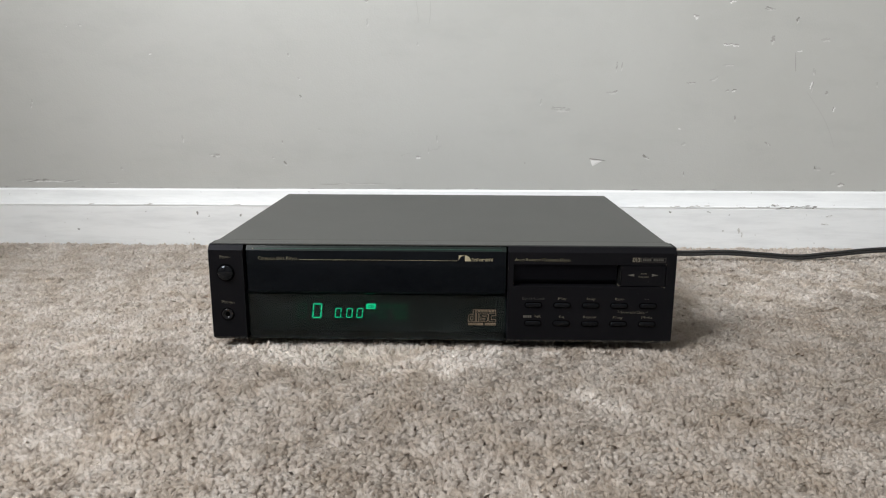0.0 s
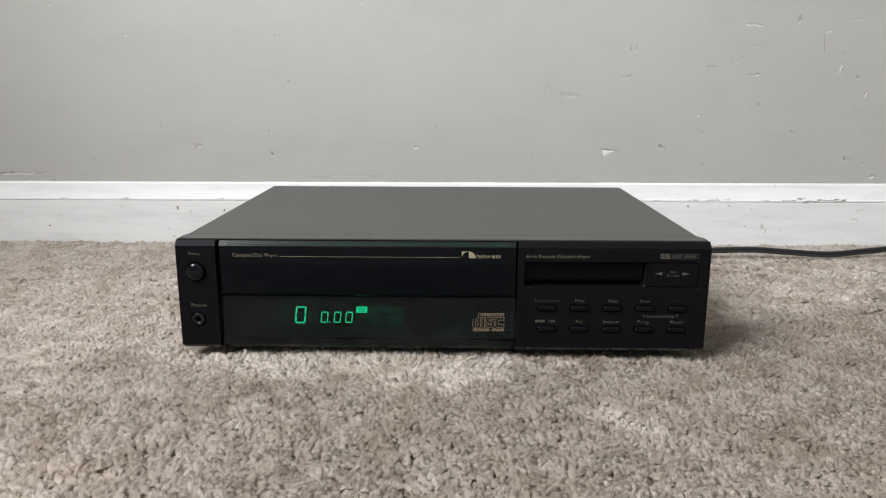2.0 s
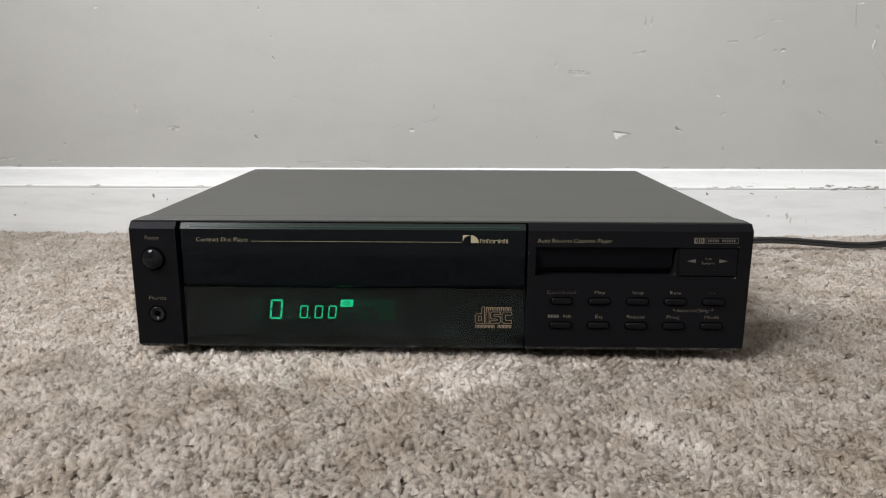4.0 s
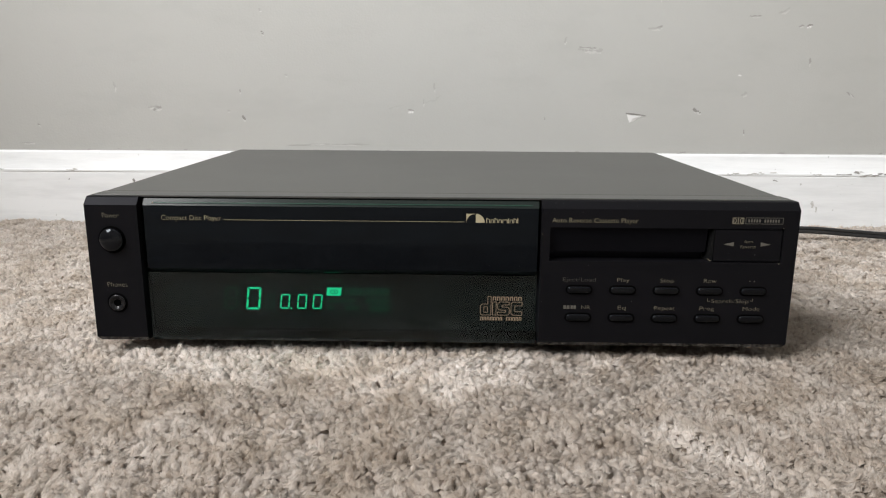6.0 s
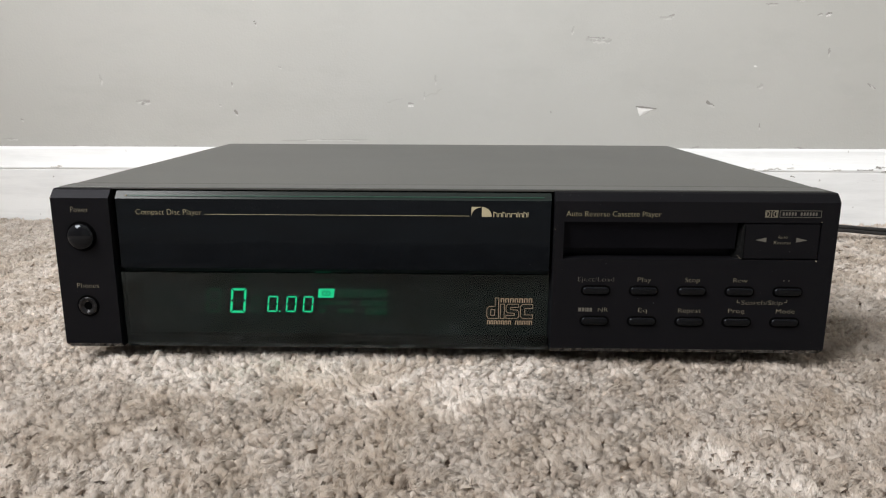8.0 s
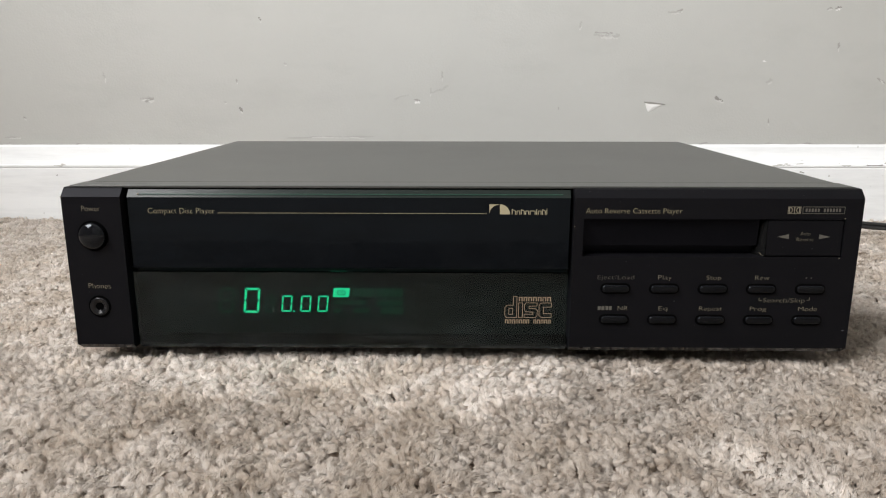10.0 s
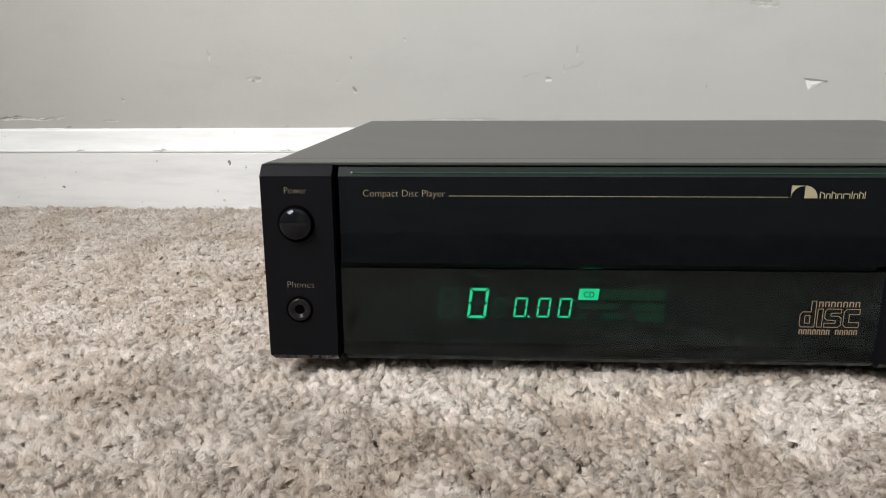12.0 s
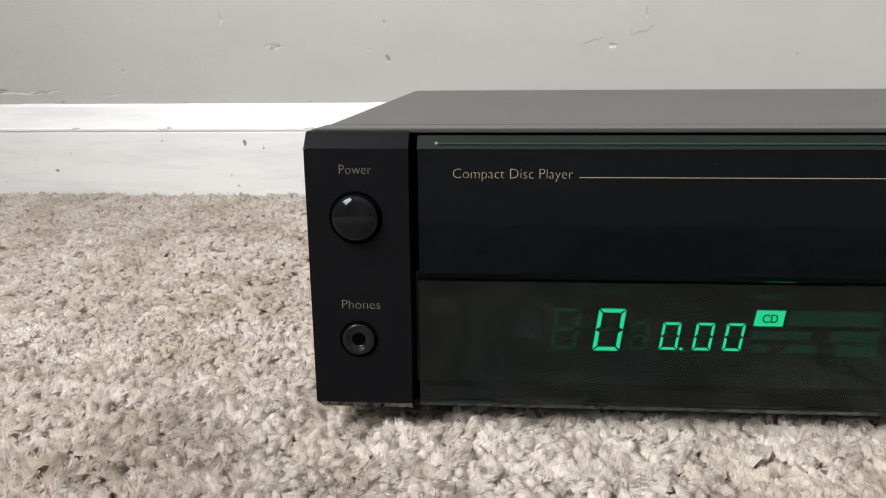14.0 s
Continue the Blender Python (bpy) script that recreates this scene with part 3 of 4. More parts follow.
# cassette panel with its slot: SX0..SX1, SZ0..SZ1
SX0, SX1, SZ0, SZ1 = 0.0668, 0.2064, 0.0680, 0.0888
KX = 0.1650
bm = bmesh.new()
prism(bm, [(0.0, Z0 + 0.0023), (0.0, SZ0), (0.0220, SZ0), (0.0220, Z0), (0.0017, Z0)], RR, HALF)
prism(bm, [(0.0, SZ1), (0.0, CH), (0.0038, ZF - 0.0006), (0.0050, ZF), (0.0220, ZF), (0.0220, SZ1)], RR, HALF)
box(bm, RR, SX0, 0.0, 0.0220, SZ0, SZ1)
box(bm, SX1, HALF, 0.0, 0.0220, SZ0, SZ1)
cassette_panel = part("cassette_panel", clipped(bm), BLACK, player)
# slot flap leaning back, and the bevelled end of the slot
bm = prism(bmesh.new(), [(0.0030, SZ1), (0.0046, SZ0 + 0.0055), (0.0220, SZ0 + 0.0055), (0.0220, SZ1)], SX0, KX - 0.003)
part("cassette_flap", bm, FLAP, player, "glossy black flap of the cassette slot")
part("slot_floor", box(bmesh.new(), SX0, KX, 0.0105, 0.0220, SZ0, SZ0 + 0.0054), FLAP, player)
bm = bmesh.new()
v = [bm.verts.new(p) for p in ((KX - 0.0032, 0.0098, SZ0), (KX, 0.0002, SZ0), (KX, 0.0002, SZ1), (KX - 0.0032, 0.0098, SZ1), (KX, 0.0098, SZ0), (KX, 0.0098, SZ1))]
for f in ((0, 1, 2, 3), (0, 4, 1), (3, 2, 5), (1, 4, 5, 2), (0, 3, 5, 4)):
    bm.faces.new([v[i] for i in f])
cheek = part("slot_cheek", bm, POLISH, player)
# pale stroke that paints the glint on the slot's worn corner
part("worn_edge_glint", strokes(bmesh.new(), [(KX - 0.0024, SZ0 + 0.0022), (KX - 0.0014, SZ0 + 0.0012), (KX - 0.0006, SZ0 + 0.0006)], 0.00022, 0.0012), GREYPRINT, cheek)
reverse_button = part("reverse_button", box(bmesh.new(), KX + 0.0004, SX1 - 0.0004, 0.0006, 0.0200, SZ0 + 0.0005, SZ1 - 0.0005, 0.0006), BLACK, player)

# disc drawer with its glossy front; drawer and display window stand a little behind the end panels
DZ0 = 0.0606
BACK = (0.0, 0.0030, -0.0005)
drawer = part("disc_drawer", box(bmesh.new(), GR, RL, 0.0, 0.0062, DZ0, CH, 0.00025, 2), GLASSBLACK, player, "closed drawer with a glossy black acrylic front")
drawer.location = BACK
part("top_edge", prism(bmesh.new(), [(0.0, CH), (0.0032, ZF - 0.0008), (0.0062, ZF - 0.0008), (0.0062, CH)], GR, RL), EDGE, drawer, "dark grey sloping top edge")
part("edge_line", prism(bmesh.new(), [(0.00070, 0.1014), (0.00095, 0.1018), (0.0020, 0.1018), (0.0020, 0.1014)], GR + 0.0068, RL - 0.004), satin("acrylic_edge", (0.016, 0.050, 0.034), 0.3, spec=0.10), drawer)
part("edge_chip", lathe(bmesh.new(), GR + 0.0060, 0.1016, [(0.0006, 0.0009), (0.0003, 0.0006), (0.0, 0.0005)], 9), GREYPRINT, drawer)

# display window: smoked acrylic
WZT = 0.0584
window_pane = part("display_window", prism(bmesh.new(), [(0.0, Z0 + 0.0024), (0.0, WZT), (0.0030, WZT), (0.0030, Z0 + 0.0004), (0.0016, Z0 + 0.0004)], GR, RL), SMOKED, player, "smoked acrylic display window")
window_pane.visible_shadow = False
window_pane.location = (0.0, 0.0022, -0.0005)

# polished bevels along the foot of the front
for x0, x1, at in ((-HALF + 0.0016, GL, (0, 0, 0)), (GR, RL, BACK), (RR, HALF - 0.0016, (0, 0, 0))):
    bevel = part("lower_bevel", prism(bmesh.new(), [(-0.00006, Z0 + 0.0023), (0.0017, Z0 - 0.00006), (0.0019, Z0 + 0.0003), (0.0004, Z0 + 0.0024)], x0, x1), POLISH, player)
    bevel.location = at

# display
VY = 0.0110
display = part("display", box(bmesh.new(), GL + 0.0006, RR - 0.0006, VY + 0.0003, 0.0158, 0.0194, 0.0596), VFD, player, "green fluorescent display reading zero")
SLANT = 0.115


def segment_quads(w, h, t):
    """Mitred bars of a seven-segment figure, with a fine gap at every corner."""
    m, g, o = h / 2, t * 0.30, t / 2
    def hor(z, s):
        return [(-o + g, z + s * o), (w + o - g, z + s * o), (w - o - g, z - s * o), (o + g, z - s * o)]
    def ver(x, s, a, b, top):
        if top:
            return [(x + s * o, a + g * 0.6), (x + s * o, b + o - g), (x - s * o, b - o - g), (x - s * o, a + g + o * 0.8)]
        return [(x + s * o, a - o + g), (x + s * o, b - g * 0.6), (x - s * o, b - g - o * 0.8), (x - s * o, a + o + g)]
    bar = [(o * 0.4 + g, m), (o * 1.4 + g, m + o * 0.8), (w - o * 1.4 - g, m + o * 0.8), (w - o * 0.4 - g, m), (w - o * 1.4 - g, m - o * 0.8), (o * 1.4 + g, m - o * 0.8)]
    return {"a": hor(h, 1), "g": bar, "d": hor(0, -1), "f": ver(0, -1, m, h, True), "b": ver(w, 1, m, h, True), "e": ver(0, -1, 0, m, False), "c": ver(w, 1, 0, m, False)}


def digit(x, z, w, h, t, lit, name):
    """A slanted seven-segment figure; lit: its glowing segments."""
    for mat, names, y in ((GREEN, lit, VY), (GHOST, "".join(s for s in "abcdefg" if s not in lit), VY + 0.0001)):
        if not names:
            continue
        bm = bmesh.new()
        for s in names:
            bm.faces.new([bm.verts.new((x + t / 2 + u + SLANT * v, y, z + t / 2 + v)) for u, v in segment_quads(w - t, h - t, t)[s]])
        part(name if mat is GREEN else "unlit_segment", bm, mat, display, "glowing green figure" if mat is GREEN else "")


digit(-0.1374, 0.0316, 0.0086, 0.0148, 0.0014, "", "digit")
digit(-0.1233, 0.0316, 0.0089, 0.0148, 0.00135, "abcdef", "digit")
digit(-0.1115, 0.0320, 0.0058, 0.0098, 0.0010, "", "digit")
for dx in (-0.1014, -0.0906, -0.0808):
    digit(dx - 0.0002, 0.0323, 0.0060, 0.0097, 0.00092, "abcdef", "digit")
part("decimal_point", plate(bmesh.new(), pill(-0.0943, 0.0327, 0.0011, 0.0010), VY - 0.0001, VY), GREEN, display, "glowing green decimal point")
BADGE = [(-0.0717, 0.0412), (-0.0625, 0.0412), (-0.0618, 0.0466), (-0.0710, 0.0466)]
badge = plate(bmesh.new(), BADGE, VY - 0.0001, VY)
part("disc_badge", badge, GREEN, display, "glowing green badge")
written("badge_letters", "CD", -0.0692, -0.0642, 0.0425, 0.0028, VY - 0.0004, DARK, display, -0.012)
for x0, x1, z0, z1 in ((-0.0612, -0.0478, 0.0414, 0.0466), (-0.0472, -0.0318, 0.0414, 0.0466), (-0.0718, -0.0530, 0.0368, 0.0394), (-0.0470, -0.0318, 0.0362, 0.0398), (-0.0718, -0.0675, 0.0318, 0.0348), (-0.0606, -0.0510, 0.0318, 0.0348), (-0.0448, -0.0318, 0.0310, 0.0352), (-0.0718, -0.0625, 0.0505, 0.0520), (-0.1210, -0.1130, 0.0520, 0.0528)):
    part("unlit_bar", plate(bmesh.new(), [(x0, z0), (x1, z0), (x1 + 0.0004, z1), (x0 + 0.0004, z1)], VY - 0.0001, VY), GHOST_BAR, display)
for i in range(12):
    x0 = -0.0660 + 0.0028 * i
    part("unlit_bar", plate(bmesh.new(), [(x0, 0.0290), (x0 + 0.0012, 0.0290), (x0 + 0.0012, 0.0297), (x0, 0.0297)], VY - 0.0001, VY), GHOST_BAR, display)
part("lit_edge", bars(bmesh.new(), ((-0.0715, -0.0625),), 0.0578, 0.0580, 0.0055), GHOST, display)

# power button and headphone socket
PX, PZ = -0.1996, 0.0786
power = part("power_button", lathe(bmesh.new(), PX, PZ, [(0.0074, 0.0005), (0.0074, -0.0012)] + [(0.0074 * math.cos(radians(a)), -0.0012 - 0.0030 * math.sin(radians(a))) for a in (10, 20, 32, 45, 58, 70, 80)] + [(0, -0.0042)]), GLOSSBLACK, player, "domed glossy black button", True)
# flat black ring, painting the shade in the gap round the button
part("button_gap_shade", lathe(bmesh.new(), PX, PZ, [(0.0084, -0.0001), (0.0074, -0.0001), (0.0074, 0.0004)]), DARK, power)
JX, JZ = -0.2000, 0.0385
jack = part("headphone_socket", lathe(bmesh.new(), JX, JZ, [(0.0053, 0.0004), (0.0053, -0.0006), (0.0050, -0.0011), (0.0038, -0.0010), (0.0034, -0.0005), (0.0024, -0.0004), (0.0022, -0.00015)]), METAL, player, "dark metal headphone socket", True)
# black ring and disc paint the shade of the socket's groove and hole
part("socket_gap_shade", lathe(bmesh.new(), JX, JZ, [(0.0063, -0.0001), (0.0053, -0.0001), (0.0053, 0.0003)]), DARK, jack)
part("socket_hole_shade", lathe(bmesh.new(), JX, JZ, [(0.0023, -0.0002), (0.0, -0.0002)]), DARK, jack)

# ten pill-shaped keys, each over a flat black plate that paints its gap's shade
KEY_X = (0.0857, 0.1122, 0.1387, 0.1650, 0.1915)
for row, kz in enumerate((0.0502, 0.0325)):
    for kx in KEY_X:
        bm = bmesh.new()
        rings = [(0.0150, 0.0044, 0.0002), (0.0150, 0.0044, -0.0009), (0.0144, 0.0038, -0.0014), (0.0132, 0.0026, -0.0016)]
        loops = [[bm.verts.new((x, y, z)) for x, z in pill(kx, kz, w, h)] for w, h, y in rings]
        for p, q in zip(loops, loops[1:]):
            for i in range(len(p)):
                bm.faces.new((p[i], p[(i + 1) % len(p)], q[(i + 1) % len(q)], q[i]))
        bm.faces.new(loops[-1])
        key = part("key", bm, KEYCAP, player, "", True)
        part("key_gap_shade", plate(bmesh.new(), pill(kx, kz - 0.0001, 0.0166, 0.0060), -0.00012, 0.0), DARK, key)

# feet
for fx, fy in ((-0.165, 0.045), (0.165, 0.045), (-0.165, 0.265), (0.165, 0.265)):
    bm = bmesh.new()
    bmesh.ops.create_cone(bm, cap_ends=True, segments=28, radius1=0.0135, radius2=0.0150, depth=0.0152, matrix=pose(fx, fy, 0.0080))
    part("foot", bm, RUBBER, player)

# worn corners of the paint
for cx, cy, cz, r in ((-0.2149, -0.0001, 0.0999, 0.0004), (0.2058, -0.0001, 0.0893, 0.0003), (0.2052, -0.0001, 0.0675, 0.0004), (0.0620, -0.0001, 0.0845, 0.0003)):
    part("worn_corner", lathe(bmesh.new(), cx, cz, [(r, cy + 0.0001), (r * 0.6, cy - 0.0001), (0.0, cy - 0.0002)], 9), GREYPRINT, player)
# print on the panels
PY = -0.00018
written("label_power", "Power", -0.2042, -0.1943, 0.0922, 0.0030, PY, GREYPRINT, side_panel)
written("label_phones", "Phones", -0.2050, -0.1928, 0.0489, 0.0030, PY, GREYPRINT, side_panel)
written("label_disc_player", "Compact Disc Player", -0.1695, -0.1330, 0.0911, 0.0031, PY, GOLD, drawer)
part("gold_line", bars(bmesh.new(), ((-0.1312, 0.0150),), 0.09139, 0.09161, PY), GOLD, drawer)
# maker's sign: quarter shape and a row of plain bars
bm = bmesh.new()
arc = [(0.0162 + 0.0052 * (1 - math.cos(radians(a))), 0.0911 + 0.0052 * math.sin(radians(a))) for a in range(0, 91, 10)]
rise = [(x, z) for x, z in arc]
bm.faces.new([bm.verts.new((x, PY, z)) for x, z in rise + [(0.0214, 0.0966), (0.0162, 0.0966)]])
fan = [(0.0219 + 0.0055 * math.sin(radians(a)), 0.0911 + 0.0055 * math.cos(radians(a))) for a in range(0, 91, 10)]
bm.faces.new([bm.verts.new((x, PY, z)) for x, z in [(0.0219, 0.0911)] + fan])
part("maker_sign", bm, GOLD, drawer)
spans = ((0.0283, 0.0305), (0.0309, 0.0328), (0.0332, 0.0352), (0.0356, 0.0376), (0.0380, 0.0411), (0.0415, 0.0420), (0.0424, 0.0443), (0.0447, 0.0466), (0.0470, 0.0475))
for i, (x0, x1) in enumerate(spans):
    tall = i in (0, 2, 5, 7, 8)
    part("maker_bar", strokes(bmesh.new(), [(x0 + 0.0002, 0.0912), (x0 + 0.0002, 0.0938 if tall else 0.0930)] + ([(x1 - 0.0002, 0.0930), (x1 - 0.0002, 0.0912)] if x1 - x0 > 0.001 else []), 0.0004, PY), GOLD, drawer)
written("label_cassette", "Auto Reverse Cassette Player", 0.0678, 0.1190, 0.0918, 0.0029, PY, GOLD, cassette_panel)
# noise-reduction sign: framed blocks and bars
bm = strokes(bmesh.new(), [(0.1828, 0.0920), (0.2049, 0.0920), (0.2049, 0.0956), (0.1828, 0.0956)], 0.0003, PY, True)
bars(bm, [(0.1842 + 0.0016 * i, 0.1852 + 0.0016 * i) for i in range(12) if i != 5], 0.0929, 0.0947, PY)
part("noise_reduction_sign", bm, FAINTPRINT, cassette_panel)
bm = bmesh.new()
for s, edge in ((1, 0.1750), (-1, 0.1816)):
    strokes(bm, [(edge, 0.0920), (edge + s * 0.0032, 0.0920), (edge + s * 0.0032, 0.0956), (edge, 0.0956)], 0.0003, PY, True)
    bow = [(edge + s * (0.0006 + 0.0016 * math.cos(radians(a))), 0.0938 + 0.0016 * math.sin(radians(a))) for a in range(-90, 91, 30)]
    strokes(bm, bow, 0.0005, PY, True)
part("twin_block_sign", bm, GREYPRINT, cassette_panel)
RY = 0.0006 - 0.00012
written("label_auto", "Auto", 0.1833, 0.1885, 0.0800, 0.0020, RY, GREYPRINT, reverse_button)
written("label_reverse", "Reverse", 0.1815, 0.1905, 0.0769, 0.0020, RY, GREYPRINT, reverse_button)
for s, tip in ((1, 0.1712), (-1, 0.1994)):
    part("arrow", plate(bmesh.new(), [(tip, 0.0792), (tip + s * 0.0060, 0.0780), (tip + s * 0.0060, 0.0806)][::s], RY, RY + 0.0001), FAINTPRINT, reverse_button)
written("label_key", "Eject/Load", 0.0757, 0.0955, 0.0553, 0.0025, PY, FAINTPRINT, cassette_panel)
written("label_key", "Play", 0.1086, 0.1160, 0.0553, 0.0025, PY, GREYPRINT, cassette_panel)
written("label_key", "Stop", 0.1348, 0.1428, 0.0553, 0.0025, PY, GREYPRINT, cassette_panel)
written("label_key", "Rew", 0.1612, 0.1688, 0.0553, 0.0025, PY, GREYPRINT, cassette_panel)
part("label_key", bars(bmesh.new(), ((0.1885, 0.1892), (0.1912, 0.1919)), 0.0562, 0.0568, PY), FAINTPRINT, cassette_panel)
part("label_key", bars(bmesh.new(), ((0.0766, 0.0782), (0.0786, 0.0800), (0.0804, 0.0808), (0.0811, 0.0824), (0.0828, 0.0842)), 0.0378, 0.0400, PY), FAINTPRINT, cassette_panel)
written("label_key", "NR", 0.0876, 0.0930, 0.0377, 0.0025, PY, GREYPRINT, cassette_panel)
written("label_key", "Eq", 0.1100, 0.1147, 0.0377, 0.0025, PY, GREYPRINT, cassette_panel)
written("label_key", "Repeat", 0.1322, 0.1447, 0.0377, 0.0025, PY, GREYPRINT, cassette_panel)
written("label_key", "Prog", 0.1600, 0.1688, 0.0377, 0.0025, PY, GREYPRINT, cassette_panel)
written("label_key", "Mode", 0.1864, 0.1965, 0.0377, 0.0025, PY, GREYPRINT, cassette_panel)
written("label_search", "Search/Skip", 0.1668, 0.1893, 0.0426, 0.0025, PY, GREYPRINT, cassette_panel)
part("bracket", strokes(bmesh.new(), [(0.1644, 0.0452), (0.1644, 0.0437), (0.1658, 0.0437)], 0.0002, PY), GREYPRINT, cassette_panel)
part("bracket", strokes(bmesh.new(), [(0.1917, 0.0455), (0.1917, 0.0440), (0.1905, 0.0440)], 0.0002, PY), GREYPRINT, cassette_panel)

# disc sign: outlined round shapes between two rows of plain bars
LY = -0.00012
bm = bmesh.new()
lw = 0.00028
strokes(bm, [(0.0258, 0.0327), (0.0250, 0.0340), (0.0250, 0.0385), (0.0262, 0.0398), (0.0296, 0.0398), (0.0296, 0.0448), (0.0316, 0.0448), (0.0316, 0.0327)], lw, LY, True)
strokes(bm, [(0.0272, 0.0345), (0.0272, 0.0380), (0.0294, 0.0380), (0.0294, 0.0345)], lw, LY, True)
strokes(bm, [(0.0326, 0.0327), (0.0326, 0.0412), (0.0348, 0.0412), (0.0348, 0.0327)], lw, LY, True)
strokes(bm, [(0.0358, 0.0327), (0.0358, 0.0346), (0.0406, 0.0346), (0.0406, 0.0358), (0.0366, 0.0361), (0.0358, 0.0370), (0.0358, 0.0400), (0.0368, 0.0412), (0.0428, 0.0412), (0.0428, 0.0394), (0.0384, 0.0392), (0.0384, 0.0380), (0.0420, 0.0378), (0.0430, 0.0368), (0.0430, 0.0338), (0.0420, 0.0327)], lw, LY, True)
strokes(bm, [(0.0452, 0.0327), (0.0440, 0.0340), (0.0440, 0.0400), (0.0452, 0.0412), (0.0508, 0.0412), (0.0508, 0.0388), (0.0486, 0.0388), (0.0464, 0.0388), (0.0464, 0.0350), (0.0508, 0.0350), (0.0508, 0.0327)], lw, LY, True)
for i in range(7):
    x0 = 0.0329 + 0.00262 * i
    strokes(bm, [(x0, 0.0424), (x0, 0.0444), (x0 + 0.0015, 0.0444), (x0 + 0.0015, 0.0424)], 0.0005, LY)
for i in range(13):
    if i != 7:
        x0 = 0.0254 + 0.00199 * i
        strokes(bm, [(x0, 0.0294), (x0, 0.0313), (x0 + 0.0011, 0.0313), (x0 + 0.0011, 0.0294)], 0.00045, LY)
part("disc_sign", bm, COPPER, window_pane).location = (0.0006, 0, 0.0003)

# ---- power cord: twin flex leaving the back of the player, lying on the carpet ----
cord = thing("power_cord", (0.17, 0.31, 0.006), "black twin-core power cord trailing over the carpet", "cable")
for side in (-1, 1):
    cu = bpy.data.curves.new("core", "CURVE")
    cu.dimensions, cu.bevel_depth, cu.bevel_resolution, cu.resolution_u = "3D", 0.0021, 3, 8
    sp = cu.splines.new("BEZIER")
    way = ((0.170, 0.305, 0.030), (0.235, 0.345, 0.030), (0.330, 0.365, 0.0180), (0.410, 0.368, 0.0185), (0.458, 0.370, 0.0150), (0.512, 0.372, 0.0120), (0.555, 0.376, 0.0150), (0.650, 0.392, 0.0195), (0.850, 0.400, 0.0105), (1.30, 0.40, 0.0105))
    sp.bezier_points.add(len(way) - 1)
    for p, c in zip(sp.bezier_points, way):
        p.co = (c[0], c[1] + 0.0004 * side, c[2] + 0.0019 * side)
        p.handle_left_type = p.handle_right_type = "AUTO"
    tmp = new("core", cu)
    me = bpy.data.meshes.new_from_object(tmp.evaluated_get(bpy.context.evaluated_depsgraph_get()))
    bpy.data.objects.remove(tmp)
    me.materials.append(RUBBER)
    me.transform(cord.matrix_basis.inverted())
    for p in me.polygons:
        p.use_smooth = True
    core = new("core", me)
    core.parent = cord

# ---- carpet pile ----
rng = np.random.default_rng(4)
STEP, TOP = 0.0036, 0.0074


def field(x, y, scale, seed):
    return np.array([noise.noise((a * scale, b * scale, seed)) for a, b in zip(x, y)])


gx, gy = np.meshgrid(np.arange(-0.86, 0.86, STEP), np.arange(-0.32, NORTH - 0.014, STEP * 0.88))
gx[1::2] += STEP / 2
gx, gy = gx.ravel(), gy.ravel()
keep = (np.abs(gx) < 0.37 + 0.64 * (gy + 0.32)) & ~((np.abs(gx) < 0.185) & (gy > 0.04) & (gy < 0.285))
gx, gy = gx[keep] + rng.normal(0, STEP * 0.27, keep.sum()), gy[keep] + rng.normal(0, STEP * 0.27, keep.sum())
thin = (gy < 0.10) | (rng.uniform(0, 1, len(gx)) < 0.74)
gx, gy = gx[thin], gy[thin]
FAT = rng.uniform(0.75, 1.40, len(gx)) * np.where(gy < 0.10, 1.0, 1.30)
# how the pile lies, as slopes along x and y, and how high it stands
LU = 0.8 * field(gx, gy, 8, 0.0) + 1.1 * field(gx, gy, 55, 4.0) + rng.normal(0, 0.55, len(gx))
LV = 0.8 * field(gx, gy, 8, 7.0) + 1.1 * field(gx, gy, 55, 11.0) + rng.normal(0, 0.55, len(gx))
# a stroke where the pile is brushed back
du, dv = (gx - 0.129) * 0.66 - (gy + 0.111) * 0.75, (gx - 0.129) * 0.75 + (gy + 0.111) * 0.66
LV += 2.2 * np.exp(-(du / 0.030) ** 2 - (dv / 0.011) ** 2)
PRESS = 1.0 - 0.22 * ((np.abs(gx) < 0.222) & (gy > -0.003) & (gy < 0.31))
HT = TOP * PRESS * (0.90 + 0.34 * field(gx, gy, 46, 2.0) + 0.26 * field(gx, gy, 110, 3.0) + rng.normal(0, 0.13, len(gx)))

# pile pushed up in a low ridge along the front of the player
RIDGE = np.exp(-((gy + 0.003) / 0.009) ** 2) * (np.abs(gx) < 0.216)
HT *= 1.0 + 0.45 * RIDGE + 0.40 * np.clip((gy - 0.36) / 0.07, 0, 1) * (0.9 + 0.5 * gx)


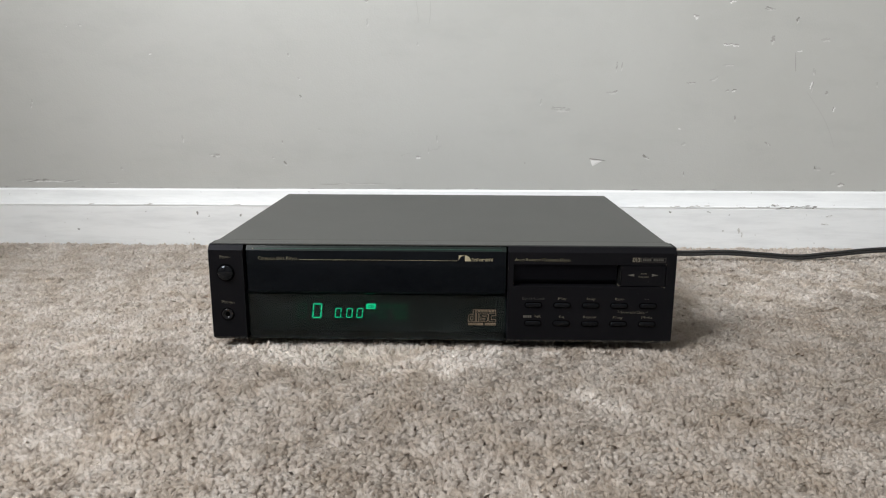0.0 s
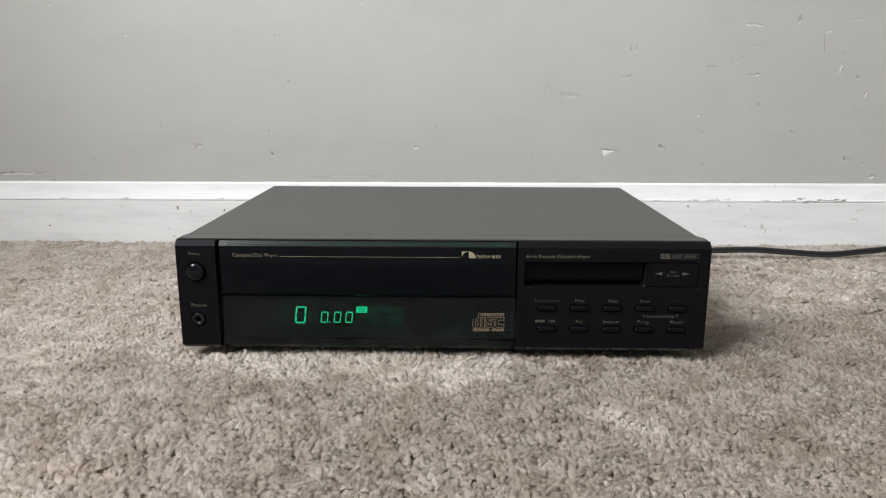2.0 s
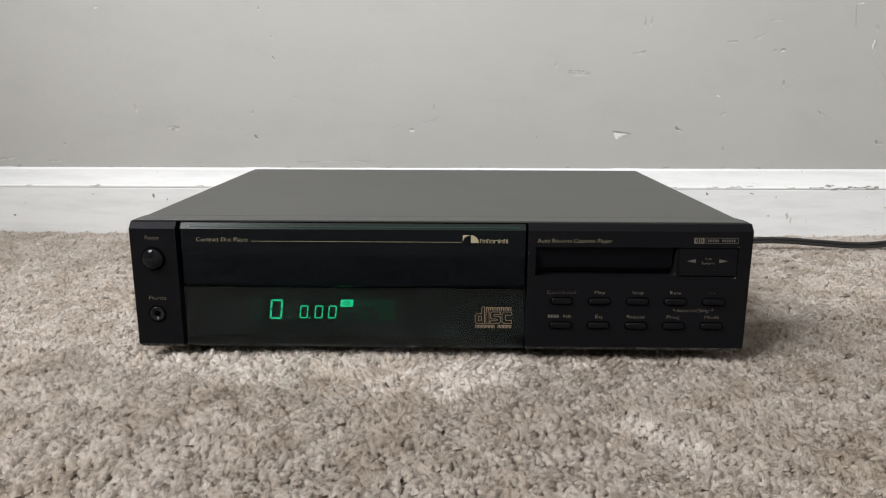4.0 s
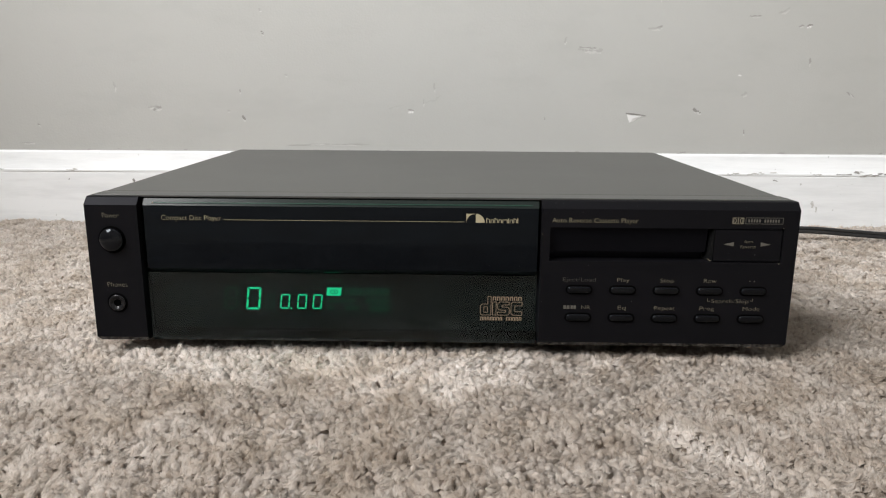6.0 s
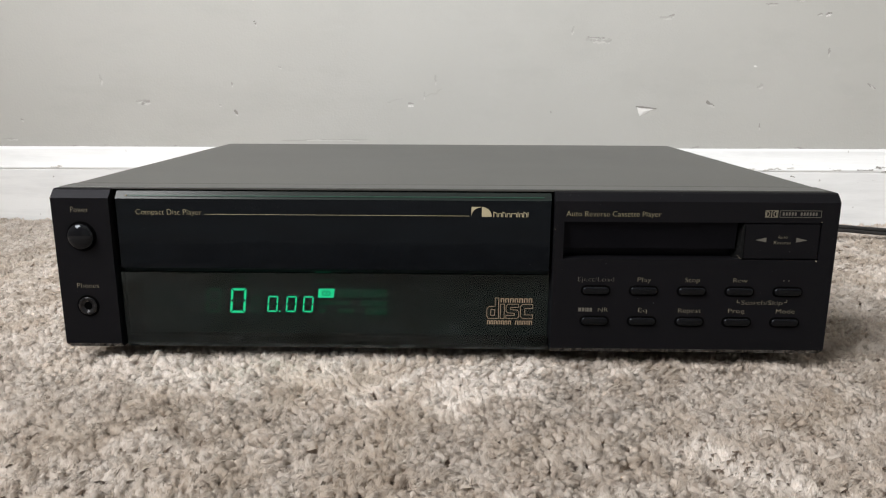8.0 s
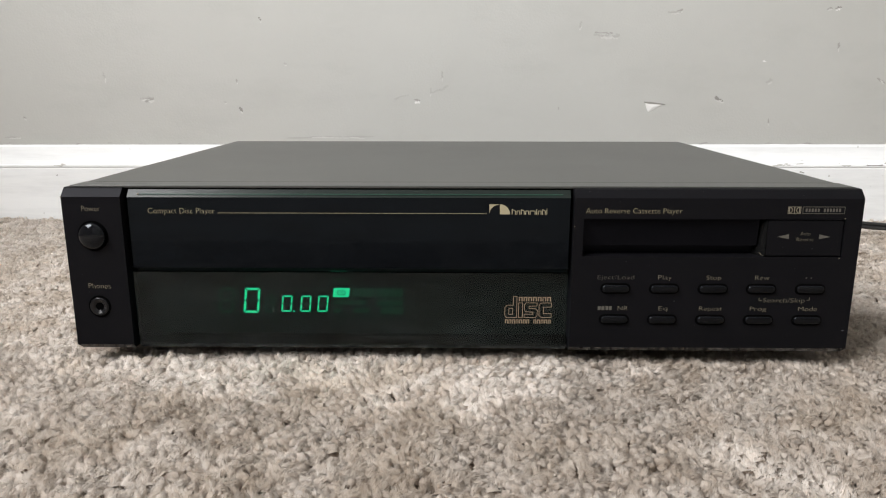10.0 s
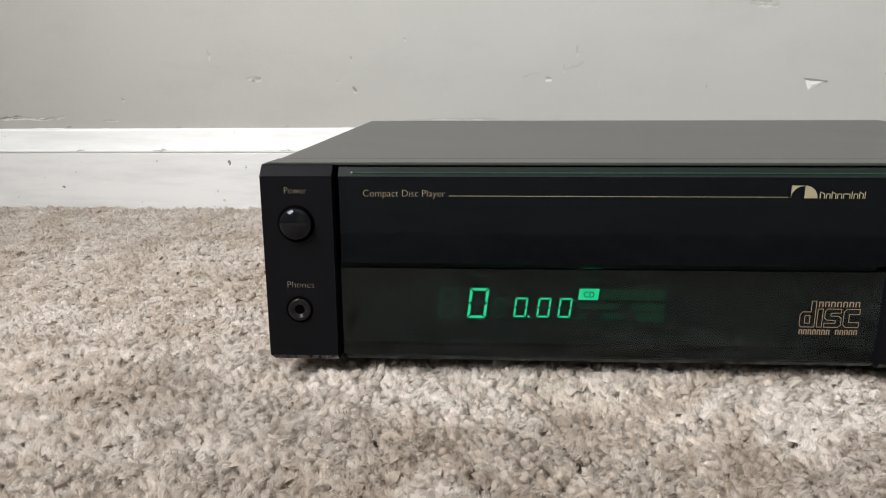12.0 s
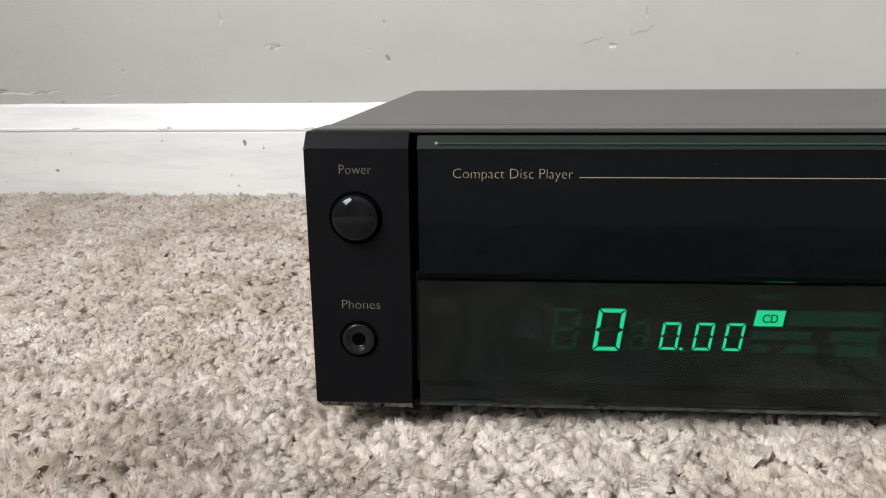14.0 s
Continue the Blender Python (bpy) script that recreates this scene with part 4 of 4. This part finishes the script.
def mesh_of(name, pts, faces, mat, label, normals=None):
    """One mesh of many alike pieces: pts is pieces x corners x 3, faces index the corners of one piece;
    normals, one for each corner, let fine fibres shade as the soft tuft that they form."""
    n, k, _ = pts.shape
    loops = np.concatenate([np.array(f) for f in faces])
    starts = np.cumsum([0] + [len(f) for f in faces[:-1]])
    all_loops = (np.arange(n)[:, None] * k + loops[None]).ravel()
    all_starts = (np.arange(n)[:, None] * len(loops) + starts[None]).ravel()
    me = bpy.data.meshes.new(name)
    me.vertices.add(n * k)
    me.vertices.foreach_set("co", pts.ravel())
    me.loops.add(len(all_loops))
    me.loops.foreach_set("vertex_index", all_loops.astype(np.int32))
    me.polygons.add(len(all_starts))
    me.polygons.foreach_set("loop_start", all_starts.astype(np.int32))
    me.update(calc_edges=True)
    me.polygons.foreach_set("use_smooth", np.ones(len(all_starts), dtype=bool))
    if normals is not None:
        me.normals_split_custom_set_from_vertices(normals.astype(np.float32))
    me.materials.append(mat)
    ob = new(name, me)
    ob.parent = floor
    return tagged(ob, label, kind="stuff")


# yarn ends: five-sided twisted stubs that lean over each other and close at the tip
SIDES = 5
n = len(gx)
spin = rng.uniform(0, 2 * np.pi, n)
m = np.hypot(LU, LV) + 1e-6
lean = np.radians(np.clip(20 + 28 * m, 12, 62))
AXIS = np.c_[LU / m * np.sin(lean), LV / m * np.sin(lean), np.cos(lean)]
SWAY = rng.normal(0, 0.32, (n, 3))  # each yarn end catches the light in its own way
LONG = 0.0038 * rng.uniform(0.80, 1.25, n) * (HT / TOP)
FOOT = np.c_[gx, gy, HT * 0.40]
E1 = np.cross(AXIS, np.c_[np.sin(spin), np.cos(spin), np.full(n, 0.3)])
E1 /= np.linalg.norm(E1, axis=1)[:, None]
E2 = np.cross(AXIS, E1)
rows = []
for level, radius in ((-0.12, 0.0029), (0.52, 0.00165)):
    for k in range(SIDES):
        a = spin + 2 * np.pi * k / SIDES + level * 1.4
        r = (radius * FAT * rng.uniform(0.75, 1.2, n))[:, None]
        rows.append(FOOT + AXIS * (LONG * level)[:, None] + (E1 * np.cos(a)[:, None] + E2 * np.sin(a)[:, None]) * r)
rows.append(FOOT + AXIS * (LONG * 0.88)[:, None])
faces = [(k, (k + 1) % SIDES, SIDES + (k + 1) % SIDES, SIDES + k) for k in range(SIDES)]
faces += [(SIDES + k, SIDES + (k + 1) % SIDES, 2 * SIDES) for k in range(SIDES)]
mesh_of("carpet_pile", np.stack(rows, 1), faces, PILE, "beige twisted carpet pile")


def fibres(which, count, width, length, name, label):
    """Fine tapered fibres that wind along the chosen yarn ends and fray at their tips."""
    at = np.repeat(which, count)
    n = len(at)
    a, up = rng.uniform(0, 2 * np.pi, n), rng.uniform(0.0, 1.0, n) ** 0.7
    ca, sa = np.cos(a)[:, None], np.sin(a)[:, None]
    out, turn = E1[at] * ca + E2[at] * sa, E2[at] * ca - E1[at] * sa
    hidden = out @ np.array((0.0, -0.6, 0.8)) < -0.25
    out[hidden], turn[hidden] = -out[hidden], -turn[hidden]
    r = 0.0022 * np.sqrt(1.0 - 0.92 * up ** 2) * FAT[at] * rng.uniform(0.90, 1.12, n)
    base = FOOT[at] + AXIS[at] * (LONG[at] * (0.95 * up - 0.10))[:, None] + out * r[:, None]
    way = AXIS[at] * 0.8 + turn * (0.50 + 0.2 * rng.normal(0, 1, n))[:, None] + out * (0.02 + 0.24 * up ** 3)[:, None] + rng.normal(0, 0.11, (n, 3))
    way *= (length * rng.uniform(0.6, 1.25, n) / np.linalg.norm(way, axis=1))[:, None]
    flat = np.cross(way, out)
    flat /= np.linalg.norm(flat, axis=1)[:, None]
    flat = (flat + rng.normal(0, 0.45, (n, 3))) * width / 2
    tip = base + way
    tip[:, 2] = np.minimum(tip[:, 2], 0.0118 * PRESS[at] * (1.0 + 0.35 * RIDGE[at]) + 0.0035 * (gy[at] > 0.37))
    pts = np.stack([base - flat, base + flat, tip], 1)
    # wind every blade to face up and out of the pile towards the room
    face = np.cross(pts[:, 1] - pts[:, 0], pts[:, 2] - pts[:, 0])
    back = face @ np.array((0.0, -0.8, 0.6)) < 0
    pts[back] = pts[back][:, (1, 0, 2)]
    nrm = out * 0.9 + AXIS[at] * (0.15 + 0.5 * up)[:, None] + np.array((0.0, 0.0, 0.25)) + SWAY[at]
    nrm = nrm / np.linalg.norm(nrm, axis=1)[:, None] + rng.normal(0, 0.11, (n, 3))
    nrm /= np.linalg.norm(nrm, axis=1)[:, None]
    mesh_of(name, pts, [(0, 1, 2)], FUZZ, label, np.repeat(nrm, 3, axis=0))


near = (gy < 0.03) & (gx < 0.10) & (gx > -0.45) & (gy > -0.21)
front = (gy < 0.05) & ~near
fibres(np.flatnonzero(near), 72, 0.00026, 0.0020, "carpet_fibre", "fine pale carpet fibres")
fibres(np.flatnonzero(front), 43, 0.00037, 0.0019, "carpet_fibre", "fine pale carpet fibres")
fibres(np.flatnonzero(gy >= 0.05), 9, 0.00076, 0.0022, "carpet_fibre", "fine pale carpet fibres")
